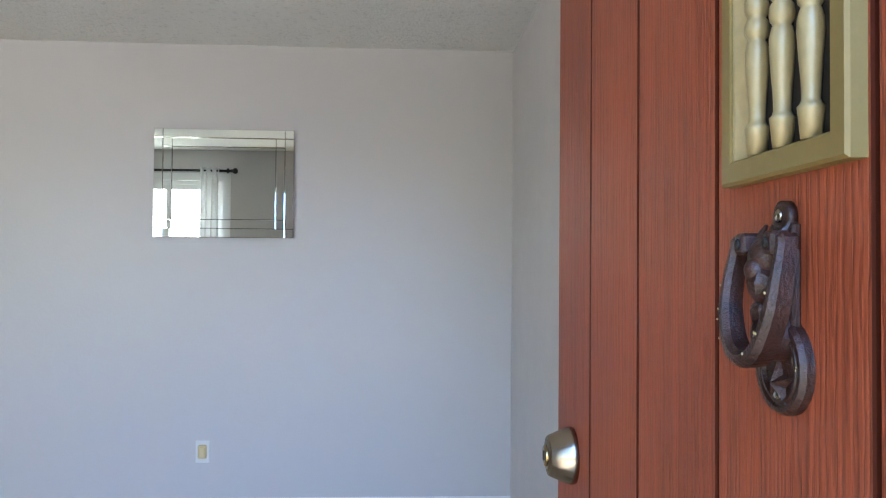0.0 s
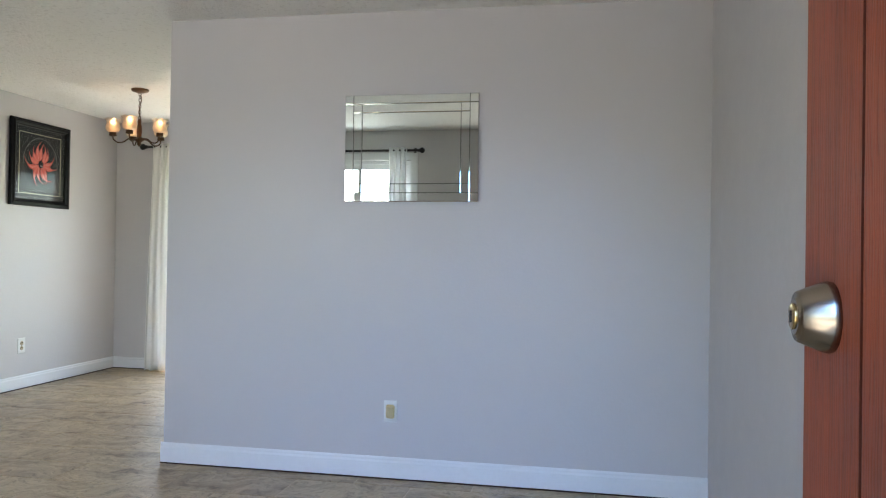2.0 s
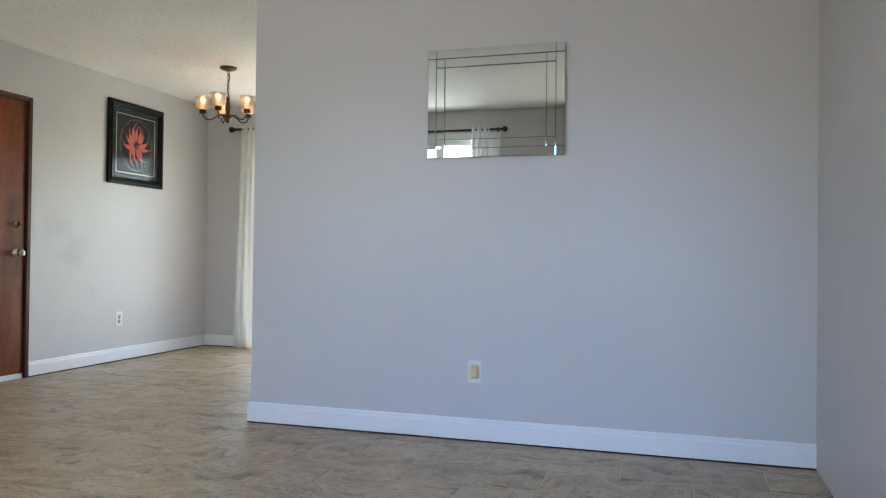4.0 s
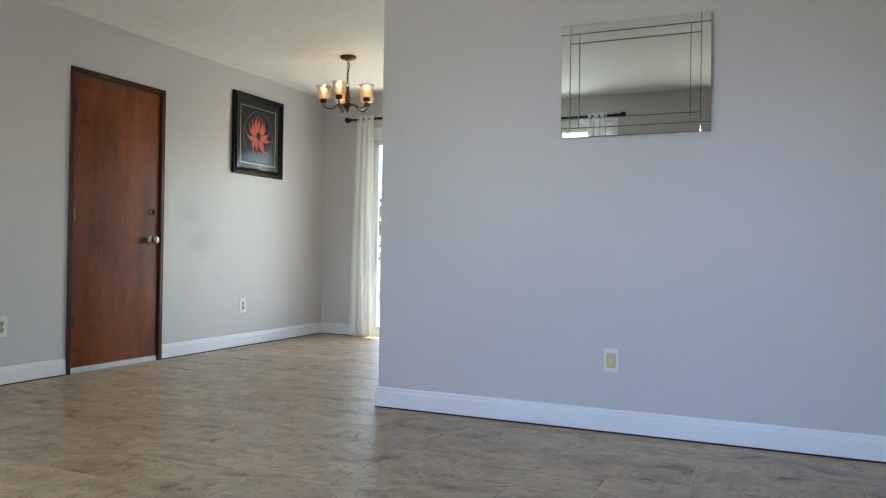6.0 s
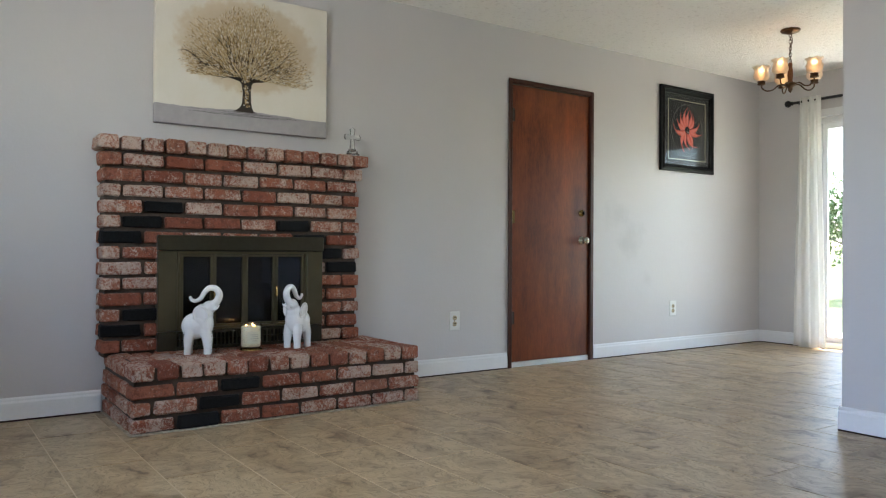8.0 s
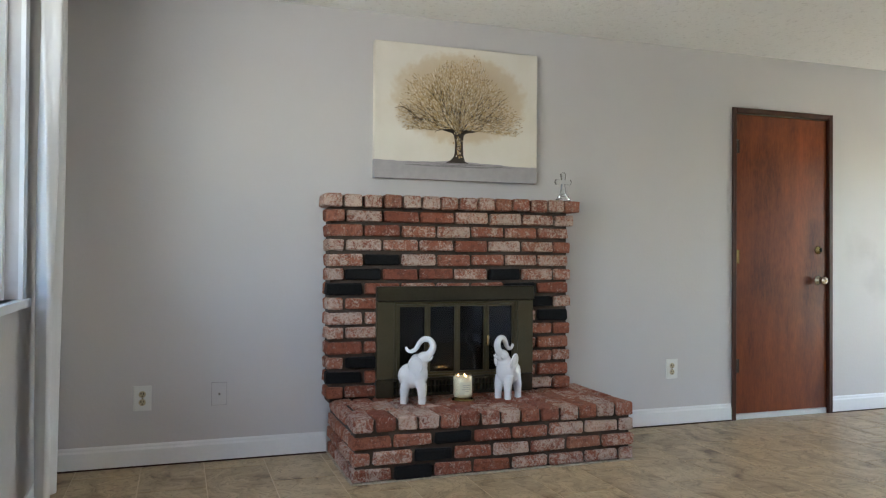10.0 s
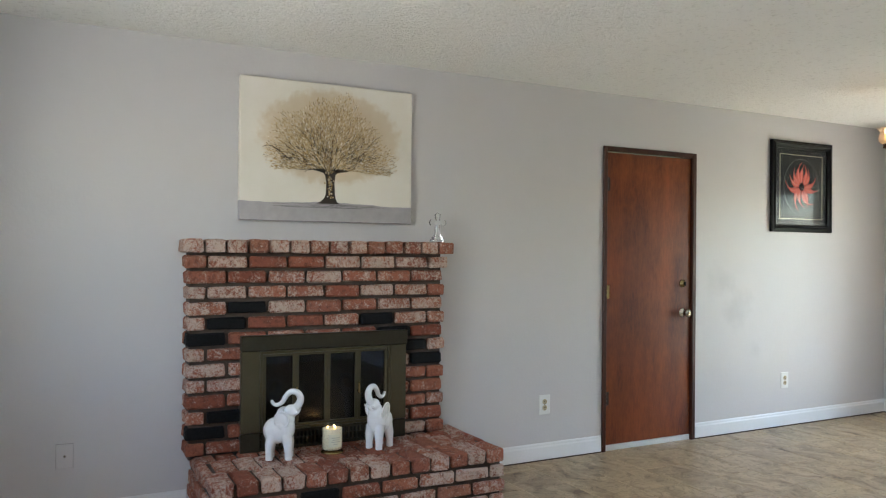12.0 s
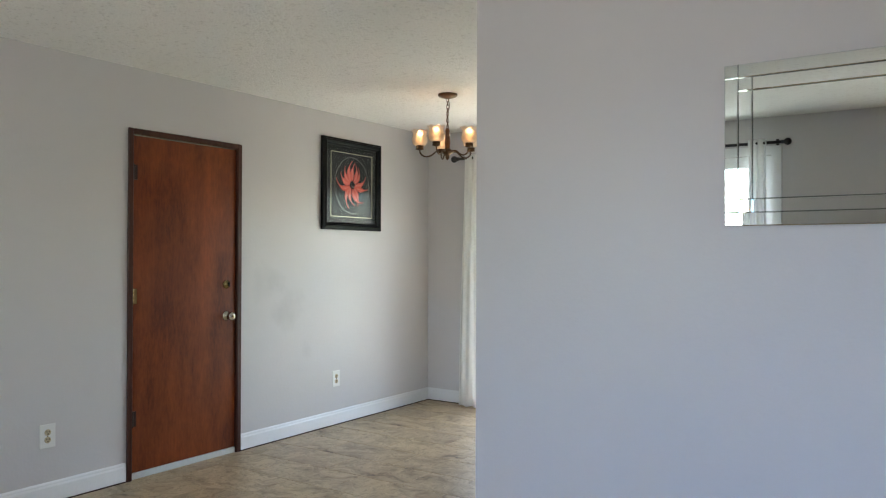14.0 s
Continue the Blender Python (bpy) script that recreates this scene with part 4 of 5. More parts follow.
for k in range(13):
    ang = 2 * math.pi * (k + 0.15) / 13 + rng.uniform(-0.12, 0.12)
    length, fat, bend = rng.uniform(0.135, 0.170), rng.uniform(0.018, 0.024), rng.uniform(0.1, 0.45) * ((1 if math.cos(ang) > 0 else -1) if math.sin(ang) > -0.5 else rng.choice((-1, 1)))
    pts, ws = [], []
    for j in range(13):
        f = j / 12
        t = ang + bend * (f * f * 1.6 - 0.2)
        r = 0.030 + length * f
        pts.append((r * math.cos(t), 0.004 + r * math.sin(t)))
        prof = 0.25 + 0.75 * math.sin(math.pi * min(1, f * 1.35)) if f < 0.72 else 0.25 - 0.6 * (f - 0.72)
        ws.append(2 * fat * prof)
    bm = bmesh.new()
    stroke(bm, pts, ws, 0.0102 + 0.0003 * (k % 3))
    # a lighter fold along each petal
    stroke(bm, pts[1:9], [0.22 * q for q in ws[1:9]], 0.0112 + 0.0003 * (k % 3))
    part("petal", bm, PETAL, pic, "coral red petal")
bm = bmesh.new()
for k in range(16):
    t, r = rng.uniform(0, 6.28), rng.uniform(0.004, 0.03)
    ball(bm, (0.0118, r * math.cos(t), 0.004 + r * math.sin(t)), (0.0012, 0.004, 0.004), u=8, v=6)
part("flower_centre", bm, island_colour("flower_centre", [(0, (0.01, 0.01, 0.01)), (0.6, (0.03, 0.02, 0.02)), (1, (0.6, 0.5, 0.45))]), pic, "dark dotted flower centre")
part("glass", boxes((0.0155, 0.0175, -a + fw - 0.004, a - fw + 0.004, -b + fw - 0.004, b - fw + 0.004)), PICTURE_GLASS, pic, "reflecting picture glass")

# ---- brown door ----
door = tagged(thing("door_1", pose(XL, DOOR_Y0, 0), "closed flush reddish-brown stained wooden door in a dark frame", "door"), kind="structure")
W = DOOR_Y1 - DOOR_Y0
part("jamb", boxes((-T + 0.004, 0.006, 0.0, 0.006, 0.0, DOOR_Z), (-T + 0.004, 0.006, W - 0.006, W, 0.0, DOOR_Z), (-T + 0.004, 0.006, 0.006, W - 0.006, DOOR_Z - 0.006, DOOR_Z)), TRIMWOOD, door)
for name, d in (("casing", (0.002, 0.016, -0.030, 0.004, 0.0, DOOR_Z + 0.030)), ("casing", (0.002, 0.016, W - 0.004, W + 0.030, 0.0, DOOR_Z + 0.030)), ("casing", (0.002, 0.016, 0.004, W - 0.004, DOOR_Z - 0.004, DOOR_Z + 0.030))):
    part(name, boxes(d, bevel=0.004), TRIMWOOD, door, "dark brown narrow casing")
part("slab", boxes((-0.048, -0.006, 0.010, W - 0.010, 0.040, DOOR_Z - 0.010), bevel=0.0015), DOORWOOD, door)
part("sweep", boxes((-0.05, -0.002, 0.008, W - 0.008, 0.001, 0.037), bevel=0.003), surface("white_threshold", (0.62, 0.63, 0.64), 0.35, 0.3, relief=0.05), door, "white metal threshold strip")
for z, m_ in ((1.822, IRON), (1.085, BRASS), (0.358, IRON)):
    h = part("hinge", turned([(0.006, -0.048), (0.0075, -0.046), (0.0075, -0.017), (0.0065, -0.016), (0.0075, -0.015), (0.0075, 0.015), (0.0065, 0.016), (0.0075, 0.017), (0.0075, 0.046), (0.006, 0.048)], 12, pose(0.004, 0.009, z)), m_, door, "", True)
    part("hinge_leaf", boxes((-0.006, -0.003, 0.010, 0.040, z - 0.045, z + 0.045)), m_, h)
rot = pose(0, 0, 0, 0, 90, 0)
knob = part("knob", turned([(0.032, 0), (0.032, 0.004), (0.026, 0.010), (0.013, 0.014), (0.011, 0.032), (0.017, 0.038), (0.026, 0.046), (0.028, 0.056), (0.024, 0.066), (0.012, 0.070)], 28, pose(-0.006, W - 0.085, 0.925) @ rot), NICKEL, door, "satin nickel round knob", True)
part("keyhole", turned([(0.008, 0.0705), (0.008, 0.0735), (0.006, 0.074)], 14, pose(-0.006, W - 0.085, 0.925) @ rot), BRASS, knob)
part("deadbolt", turned([(0.029, 0), (0.029, 0.005), (0.024, 0.012), (0.018, 0.016), (0.016, 0.020)], 26, pose(-0.006, W - 0.085, 1.135) @ rot), BRASS, door, "round brass deadbolt plate", True)
part("thumb_turn", boxes((0.012, 0.030, W - 0.090, W - 0.080, 1.121, 1.149), bevel=0.003), SLOT, door, "dark thumb turn")


# ---- wall plates ----
def outlet(m, label, painted=None):
    o = thing("wall_outlet", m, label, "outlet", "wall outlets")
    part("plate", boxes((0, 0.006, -0.0435, 0.0435, -0.0635, 0.0635), bevel=0.003), PLATE, o)
    for z in (-0.020, 0.020):
        r = part("receptacle", turned([(0.0172, 0), (0.0172, 0.0085), (0.0160, 0.0095)], 20, Matrix.Translation((0, 0, z)) @ rot), surface("ivory_plastic", (0.48, 0.40, 0.26), 0.35, relief=0), o)
        for yy in (-0.006, 0.006):
            part("slot", boxes((0.009, 0.0102, yy - 0.0022, yy + 0.0022, z - 0.001, z + 0.009)), SLOT, r)
        part("slot", turned([(0.0036, 0), (0.0036, 0.0102)], 10, Matrix.Translation((0, 0, z - 0.008)) @ rot), SLOT, r)
    part("screw", turned([(0.0034, 0), (0.0034, 0.0072), (0.002, 0.0078)], 10, rot), STEEL, o)
    return o


outlet(pose(XL, 0.336, 0.345), "white duplex outlet low on the grey wall")
outlet(pose(XL, 3.500, 0.362), "white duplex outlet beside the brown door")
outlet(pose(XL, 5.790, 0.362), "white duplex outlet under the framed picture")
jack = thing("cable_jack", pose(XL, 0.709, 0.350), "wall-coloured painted cable jack plate with steel connector", "cable jack")
part("plate", boxes((0.002, 0.010, -0.037, 0.037, -0.058, 0.058), bevel=0.002), WALL, jack)
# dark slab a little larger than the plate paints its edge shadow
part("edge_shadow", boxes((0.0, 0.003, -0.0379, 0.0379, -0.0594, 0.0583)), SLOT, jack, "dark slab standing in for the plate's edge shadow")
part("connector", turned([(0.0075, 0), (0.0075, 0.007), (0.0048, 0.008), (0.0048, 0.016)], 12, rot), STEEL, jack, "steel coaxial connector", True)
for z in (-0.042, 0.042):
    part("screw", turned([(0.003, 0), (0.003, 0.0072)], 8, Matrix.Translation((0, 0, z)) @ rot), STEEL, jack)
sw = thing("wall_outlet_cover", pose(-0.882, YM, 0.352, 0, 0, -90), "white wall plate with an aged almond insert", "outlet")
part("plate", boxes((0, 0.005, -0.0355, 0.0355, -0.0565, 0.0565), bevel=0.003), PLATE, sw)
part("insert", boxes((0.004, 0.016, -0.023, 0.023, -0.036, 0.036), bevel=0.007), ALMOND, sw, "yellowed almond plastic insert")
part("cover_ridge", boxes((0.014, 0.020, -0.014, 0.014, -0.026, 0.026), bevel=0.004), ALMOND, sw)

# ---- mirror ----
MX0, MX1, MZ0, MZ1 = -1.148, -0.438, 1.443, 1.999
mirror = thing("wall_mirror", pose((MX0 + MX1) / 2, YM - 0.012, (MZ0 + MZ1) / 2, 0.45, 0, 0), "frameless rectangular wall mirror with a double mirrored border", "mirror")
a, b = (MX1 - MX0) / 2, (MZ1 - MZ0) / 2
part("backing", boxes((-a + 0.002, a - 0.002, -0.002, 0.008, -b + 0.002, b - 0.002)), SLOT, mirror, "thin dark backing")


def mirror_piece(name, x0, x1, z0, z1, tip_x=0.0, tip_z=0.0, lift=0.006):
    """A mirror strip with bevelled edges, tipped a little about its long axis."""
    bm = box(bmesh.new(), x0 + 0.0002, x1 - 0.0002, -0.004 - lift, -0.0022, z0 + 0.0002, z1 - 0.0002)
    front = [e for e in bm.edges if all(v.co.y < -0.0035 for v in e.verts)]
    bmesh.ops.bevel(bm, geom=front, offset=0.0028, segments=1, affect="EDGES")
    cx, cz = (x0 + x1) / 2, (z0 + z1) / 2
    for v in bm.verts:
        if v.co.y < -0.0035:
            v.co.y += (v.co.x - cx) * math.tan(radians(tip_z)) + (v.co.z - cz) * math.tan(radians(tip_x))
    part(name, bm, MIRROR, mirror)


s1, s2 = 0.046, 0.092
mirror_piece("centre_pane", -a + s2, a - s2, -b + s2, b - s2, lift=0.002)
tip = 0.32
for lo, hi, lift in ((s1, s2, 0.004), (0.0, s1, 0.005)):
    mirror_piece("strip", -a + hi, a - hi, b - hi, b - lo, tip_x=tip, lift=lift)
    mirror_piece("strip", -a + hi, a - hi, -b + lo, -b + hi, tip_x=-tip, lift=lift)
    mirror_piece("strip", -a + lo, -a + hi, -b + hi, b - hi, tip_z=-tip, lift=lift)
    mirror_piece("strip", a - hi, a - lo, -b + hi, b - hi, tip_z=tip, lift=lift)
    for sx in (-1, 1):
        for sz in (-1, 1):
            xs, zs = sorted((sx * (a - lo), sx * (a - hi))), sorted((sz * (b - lo), sz * (b - hi)))
            mirror_piece("corner_square", *xs, *zs, tip_x=sz * tip, tip_z=sx * tip, lift=lift)

# ---- entry door, standing open at a right angle ----
EX, EY0, EY1 = 0.285, -0.045, 0.885
entry = tagged(thing("door_2", pose(EX, EY0, 0.012), "open weathered red plank entry door with gold grille and iron knocker", "door"), kind="structure")
DW, DH = EY1 - EY0, 2.03
part("core", boxes((0.0032, 0.044, 0.0, DW, 0.0, DH)), GROOVE_SHADE, entry, "dark red door core")
pw = DW / 7
for k in range(7):
    pl = part("plank", boxes((0.0, 0.0036, pw * k + (0.0016 if k else 0), pw * (k + 1) - (0.0016 if k < 6 else 0), 0.0, DH), bevel=0.0010), ENTRYWOOD, entry)
    # plank sides coloured dark, so the grooves' shade is painted in
    pl.data.materials.append(GROOVE_SHADE)
    for f in pl.data.polygons:
        f.material_index = 1 if f.normal.x > -0.9 and abs(f.normal.y) > 0.3 else 0
rotm = pose(0, 0, 0, 0, -90, 0)
DBY, DBZ = 0.815 - EY0, 1.112
db = part("deadbolt", turned([(0.0262, 0.0), (0.0268, 0.003), (0.0262, 0.006), (0.0190, 0.0235), (0.0180, 0.0245), (0.0145, 0.0245), (0.0142, 0.0255), (0.0125, 0.026)], 36, pose(0, DBY, DBZ) @ rotm), STEEL, entry, "tapered satin steel deadbolt", True)
part("key_plug", turned([(0.0098, 0.0255), (0.0098, 0.0275), (0.0090, 0.028)], 24, pose(0, DBY, DBZ) @ rotm), BRASS, db, "brass key cylinder", True)
part("keyway", boxes((-0.0288, -0.0278, DBY - 0.0012, DBY + 0.0012, DBZ - 0.0045, DBZ + 0.0045)), SLOT, db)
kn = part("knob", turned([(0.029, 0.0), (0.029, 0.003), (0.024, 0.009), (0.012, 0.013), (0.011, 0.026), (0.014, 0.032), (0.0165, 0.040), (0.0182, 0.050), (0.0185, 0.059), (0.0175, 0.062), (0.0135, 0.063), (0.0125, 0.0615), (0.006, 0.0615)], 36, pose(0, DBY, 0.897) @ rotm), OLDBRASS, entry, "antique brass round knob", True)
part("key_plug", turned([(0.009, 0.0645), (0.009, 0.067), (0.0075, 0.0675)], 20, pose(0, DBY, 0.897) @ rotm), STEEL, kn)
# grille: a gold frame round turned spindles
GC, GW, GZ0, GZ1 = 0.4105 - EY0, 0.053, 1.329, 1.60
part("grille_backing", boxes((-0.001, 0.0, GC - GW + 0.012, GC + GW - 0.012, GZ0 + 0.012, GZ1 - 0.012)), SLOT, entry, "dark opening behind the spindles")


def mitred(profile, cy, cz, a, b, sign):
    """A mitred rectangular frame round (cy, cz) in a plane across x, from (inset, height) pairs."""
    bm = bmesh.new()
    loops = [[bm.verts.new((sign * x, cy + sy * (a - o), cz + sz * (b - o))) for o, x in profile] for sy, sz in ((-1, -1), (1, -1), (1, 1), (-1, 1))]
    for k in range(4):
        for q in range(len(profile)):
            q2 = (q + 1) % len(profile)
            bm.faces.new((loops[k][q], loops[(k + 1) % 4][q], loops[(k + 1) % 4][q2], loops[k][q2]))
    return bm


GM, GH = (GZ0 + GZ1) / 2, (GZ1 - GZ0) / 2
part("grille_frame", mitred([(0, 0), (0, 0.0065), (0.0014, 0.008), (0.0102, 0.008), (0.0112, 0.0074), (0.0112, 0)], GC, GM, GW, GH, -1), GOLD_FLAT, entry, "olive gold painted frame")
bead = [(0.0113, 0), (0.0113, 0.0068), (0.0126, 0.0064), (0.0185, 0.0012), (0.0185, 0)]
for sy in (-1, 1):
    bm = bmesh.new()
    ends = [[bm.verts.new((-x, GC + sy * (GW - o), z)) for o, x in bead] for z in (GZ0 + 0.0113, GZ1 - 0.0113)]
    for q in range(len(bead)):
        q2 = (q + 1) % len(bead)
        bm.faces.new((ends[0][q], ends[1][q], ends[1][q2], ends[0][q2]))
    bm.faces.new(ends[0])
    bm.faces.new(ends[1][::-1])
    part("grille_bead", bm, GOLD, entry, "sloping champagne gold bead")
spin = [(0.0045, 0), (0.0058, 0.0165), (0.0060, 0.0178), (0.0047, 0.0195), (0.0040, 0.022), (0.0043, 0.032), (0.0052, 0.046), (0.0060, 0.060), (0.0058, 0.067), (0.0047, 0.0725), (0.0041, 0.074), (0.0056, 0.0765), (0.0061, 0.081), (0.0055, 0.086), (0.0041, 0.0885), (0.0056, 0.091), (0.0061, 0.0955), (0.0053, 0.102), (0.0043, 0.108), (0.0046, 0.122)]
spin = [(r * 0.88, z * 0.70) for r, z in spin] + [(0.0048, 0.092), (0.0040, 0.0945), (0.0051, 0.100), (0.0053, 0.112), (0.0050, 0.121)]
spin = spin + [(r, 0.245 - z) for r, z in spin[::-1]]
for k in range(3):
    yy = GC - 0.002 + (k - 1) * 0.0225
    part("spindle", turned(spin, 16, pose(-0.0050, yy, GZ0 + 0.0115)), GOLD, entry, "turned champagne gold spindle", True)
# iron knocker
KC, KZ = 0.4125 - EY0, 1.229
knocker = part("knocker_plate", boxes((-0.004, 0.0, KC - 0.0105, KC + 0.0105, KZ + 0.020, KZ + 0.080), bevel=0.0012), IRON, entry, "brown cast iron knocker plate")
part("knocker_crown", turned([(0.0075, 0.0), (0.0075, 0.0035), (0.006, 0.0042)], 20, pose(0, KC, KZ + 0.082) @ rotm), IRON, knocker, "", True)
part("screw", turned([(0.0030, 0.004), (0.0030, 0.0052), (0.002, 0.0056)], 12, pose(0, KC, KZ + 0.083) @ rotm), STEEL, knocker, "", True)
part("strike_disc", turned([(0.0205, 0.0), (0.0205, 0.0035), (0.0192, 0.0058), (0.0172, 0.0058), (0.0166, 0.0046), (0.0158, 0.0046), (0.0152, 0.0056), (0.0140, 0.0056), (0.0132, 0.0036), (0.0, 0.0040)], 32, pose(0, KC, KZ + 0.0195) @ rotm, closed=False), IRON, knocker, "round iron strike plate with a double rim")
part("strike_boss", turned([(0.0105, 0.003), (0.0105, 0.0105), (0.0098, 0.0125), (0.0086, 0.0125), (0.0080, 0.0105), (0.0078, 0.0085), (0.0, 0.0080)], 24, pose(0, KC, KZ + 0.032) @ rotm, closed=False), IRON, knocker, "hollow round striking boss")
part("screw", turned([(0.0030, 0.0045), (0.0030, 0.0058), (0.002, 0.0062)], 12, pose(0, KC, KZ + 0.008) @ rotm), STEEL, knocker, "", True)
for sy in (-1, 1):
    lug = part("pivot_lug", boxes((-0.0165, -0.0075, *sorted((KC + sy * 0.0085, KC + sy * 0.0175)), KZ + 0.0665, KZ + 0.0760), bevel=0.0015), IRON, knocker)
    part("pivot_pin", turned([(0.0022, 0.0160), (0.0022, 0.0172), (0.0012, 0.0178)], 10, pose(0, KC + sy * 0.0125, KZ + 0.0712) @ rotm), SLOT, lug)
    part("pivot_end", boxes((-0.0160, -0.0070, *sorted((KC + sy * 0.0180, KC + sy * 0.0235)), KZ + 0.0675, KZ + 0.0750), bevel=0.0018), IRON, knocker)
    wing = bmesh.new()
    tube(spline([(-0.005, KC + sy * 0.002, KZ + 0.060), (-0.0085, KC + sy * 0.0055, KZ + 0.067), (-0.0080, KC + sy * 0.0085, KZ + 0.074), (-0.005, KC + sy * 0.0098, KZ + 0.0795)], 4), [0.0016, 0.0022, 0.0028, 0.0031, 0.0032, 0.0031, 0.0029, 0.0026, 0.0023, 0.0019, 0.0015, 0.0011, 0.0008], 5, wing)
    part("leaf", wing, IRON, knocker, "raised leaf at the plate's shoulder")
part("head", ball(ball(bmesh.new(), (-0.010, KC, KZ + 0.0655), (0.0075, 0.0080, 0.0085)), (-0.0135, KC, KZ + 0.0600), (0.0060, 0.0052, 0.0060)), IRON, knocker, "worn animal head boss", True)
part("relief", tube(spline([(-0.006, KC, KZ + 0.062), (-0.0125, KC - 0.001, KZ + 0.054), (-0.0095, KC + 0.001, KZ + 0.046), (-0.0115, KC, KZ + 0.040), (-0.006, KC, KZ + 0.034)], 4), [0.004, 0.005, 0.006, 0.0068, 0.0065, 0.0056, 0.0047, 0.0042, 0.0046, 0.005, 0.0056, 0.0055, 0.005, 0.0044, 0.0038, 0.003, 0.003], 7), IRON, knocker)
ringp = spline([(q[0], KC + q[1], KZ + q[2]) for q in ((-0.0115, -0.0208, 0.0715), (-0.0140, -0.0215, 0.057), (-0.0160, -0.0200, 0.042), (-0.0175, -0.0120, 0.0275), (-0.0180, 0, 0.0225), (-0.0175, 0.0120, 0.0275), (-0.0160, 0.0200, 0.042), (-0.0140, 0.0215, 0.057), (-0.0115, 0.0208, 0.0715))], 5)
# the ring is a strap with a flat front, a chamfer each side and a flat back
strap = bmesh.new()
section = [(-0.0050, -0.0014), (-0.0050, 0.0014), (-0.0026, 0.0031), (0.0034, 0.0028), (0.0034, -0.0028), (-0.0026, -0.0031)]
hoops = []
for k, p in enumerate(ringp):
    d = (ringp[min(k + 1, len(ringp) - 1)] - ringp[max(k - 1, 0)]).normalized()
    side = d.cross(Vector((1, 0, 0))).normalized()
    f = 0.85 + 0.35 * math.sin(math.pi * k / (len(ringp) - 1))
    hoops.append([strap.verts.new(p + Vector((u * f, 0, 0)) + side * v * f) for u, v in section])
for h0, h1 in zip(hoops, hoops[1:]):
    for q in range(6):
        strap.faces.new((h0[q], h0[(q + 1) % 6], h1[(q + 1) % 6], h1[q]))
strap.faces.new(hoops[0][::-1])
strap.faces.new(hoops[-1])
part("ring", strap, IRON, knocker, "stirrup-shaped iron ring with a flat worn front")
star = bmesh.new()
tip = star.verts.new((-0.0085, KC, KZ + 0.0125))
rim = [star.verts.new((-0.0042, KC + r_ * math.sin(t_), KZ + 0.0125 + r_ * math.cos(t_))) for r_, t_ in [((0.0130, 0.0050)[q % 2], math.pi * q / 5) for q in range(10)]]
for q in range(10):
    star.faces.new((tip, rim[q], rim[(q + 1) % 10]))
part("star", star, IRON, knocker, "raised iron star")
fleck_rng = random.Random(21)
bm = bmesh.new()
for k in range(8):
    t_, r_ = fleck_rng.uniform(0, 6.28), fleck_rng.uniform(0.015, 0.0195)
    ball(bm, (-0.0058, KC + r_ * math.cos(t_), KZ + 0.0195 + r_ * math.sin(t_)), (0.0004, fleck_rng.uniform(0.0003, 0.0007), fleck_rng.uniform(0.0003, 0.0008)), u=6, v=4)
    p = ringp[fleck_rng.randrange(3, len(ringp) - 3)]
    ball(bm, p + Vector((-0.0068, fleck_rng.uniform(-0.0012, 0.0012), fleck_rng.uniform(-0.001, 0.001))), (0.0004, 0.0005, fleck_rng.uniform(0.0004, 0.0008)), u=6, v=4)
tagged(part("paint_flecks", bm, GOLD, knocker, "small pale flecks of old paint"), kind="stuff")
part("hinge", turned([(0.007, 0.2), (0.007, 0.3)], 10, pose(0.03, -0.006, 0)), BRASS, entry, "", True)
structure("door_frame_entry", boxes((EN_X0, EN_X0 + 0.02, Y0 - T, Y0, 0, EN_Z - 0.02), (EN_X1 - 0.008, EN_X1, Y0 - T, Y0, 0, EN_Z - 0.02), (EN_X0, EN_X1, Y0 - T, Y0, EN_Z - 0.02, EN_Z)), WHITE, "white painted entry door jamb", "door frame")
structure("trim_entry", boxes((EN_X0 - 0.075, EN_X0, Y0, Y0 + 0.016, 0, EN_Z + 0.075), (EN_X0, EN_X1 + 0.002, Y0, Y0 + 0.016, EN_Z, EN_Z + 0.075), (EN_X1 + 0.002, EN_X1 + 0.077, Y0, Y0 + 0.016, 0, EN_Z + 0.075)), WHITE, "white painted entry casing", "trim")


# ---- curtains and windows ----
def curtain(m, width, top, bottom, folds, depth, label, flare=1.0, material=None):
    """A hanging panel along x with soft vertical folds."""
    c = thing("curtain", m, label, "curtain", "white curtains")
    rng = random.Random(int(width * 1000))
    ph = [rng.uniform(0, 6.28) for _ in range(4)]
    nx, nz = folds * 14, 26
    bm = bmesh.new()
    rows = []
    for j in range(nz + 1):
        f = j / nz
        z = top + (bottom - top) * f
        soft = depth * (1.0 - 0.35 * f)
        row = []
        for k in range(nx + 1):
            u = k / nx
            wave = math.sin(2 * math.pi * folds * u + ph[0] + 0.5 * math.sin(3 * f + ph[1])) + 0.25 * math.sin(2 * math.pi * folds * 2.3 * u + ph[2] + 2 * f)
            x = (u - 0.5) * width * (1 + (flare - 1) * f) + 0.006 * math.sin(5 * f + ph[3] + 3 * u)
            row.append(bm.verts.new((x, soft * wave * 0.8, z + 0.004 * math.sin(2 * math.pi * folds * u) * f)))
        rows.append(row)
    for r0, r1 in zip(rows, rows[1:]):
        for k in range(nx):
            bm.faces.new((r0[k], r0[k + 1], r1[k + 1], r1[k]))
    p = part("panel", bm, material or CURTAIN, c, "", True)
    sol = p.modifiers.new("cloth", "SOLIDIFY")
    sol.thickness = 0.0012
    return c


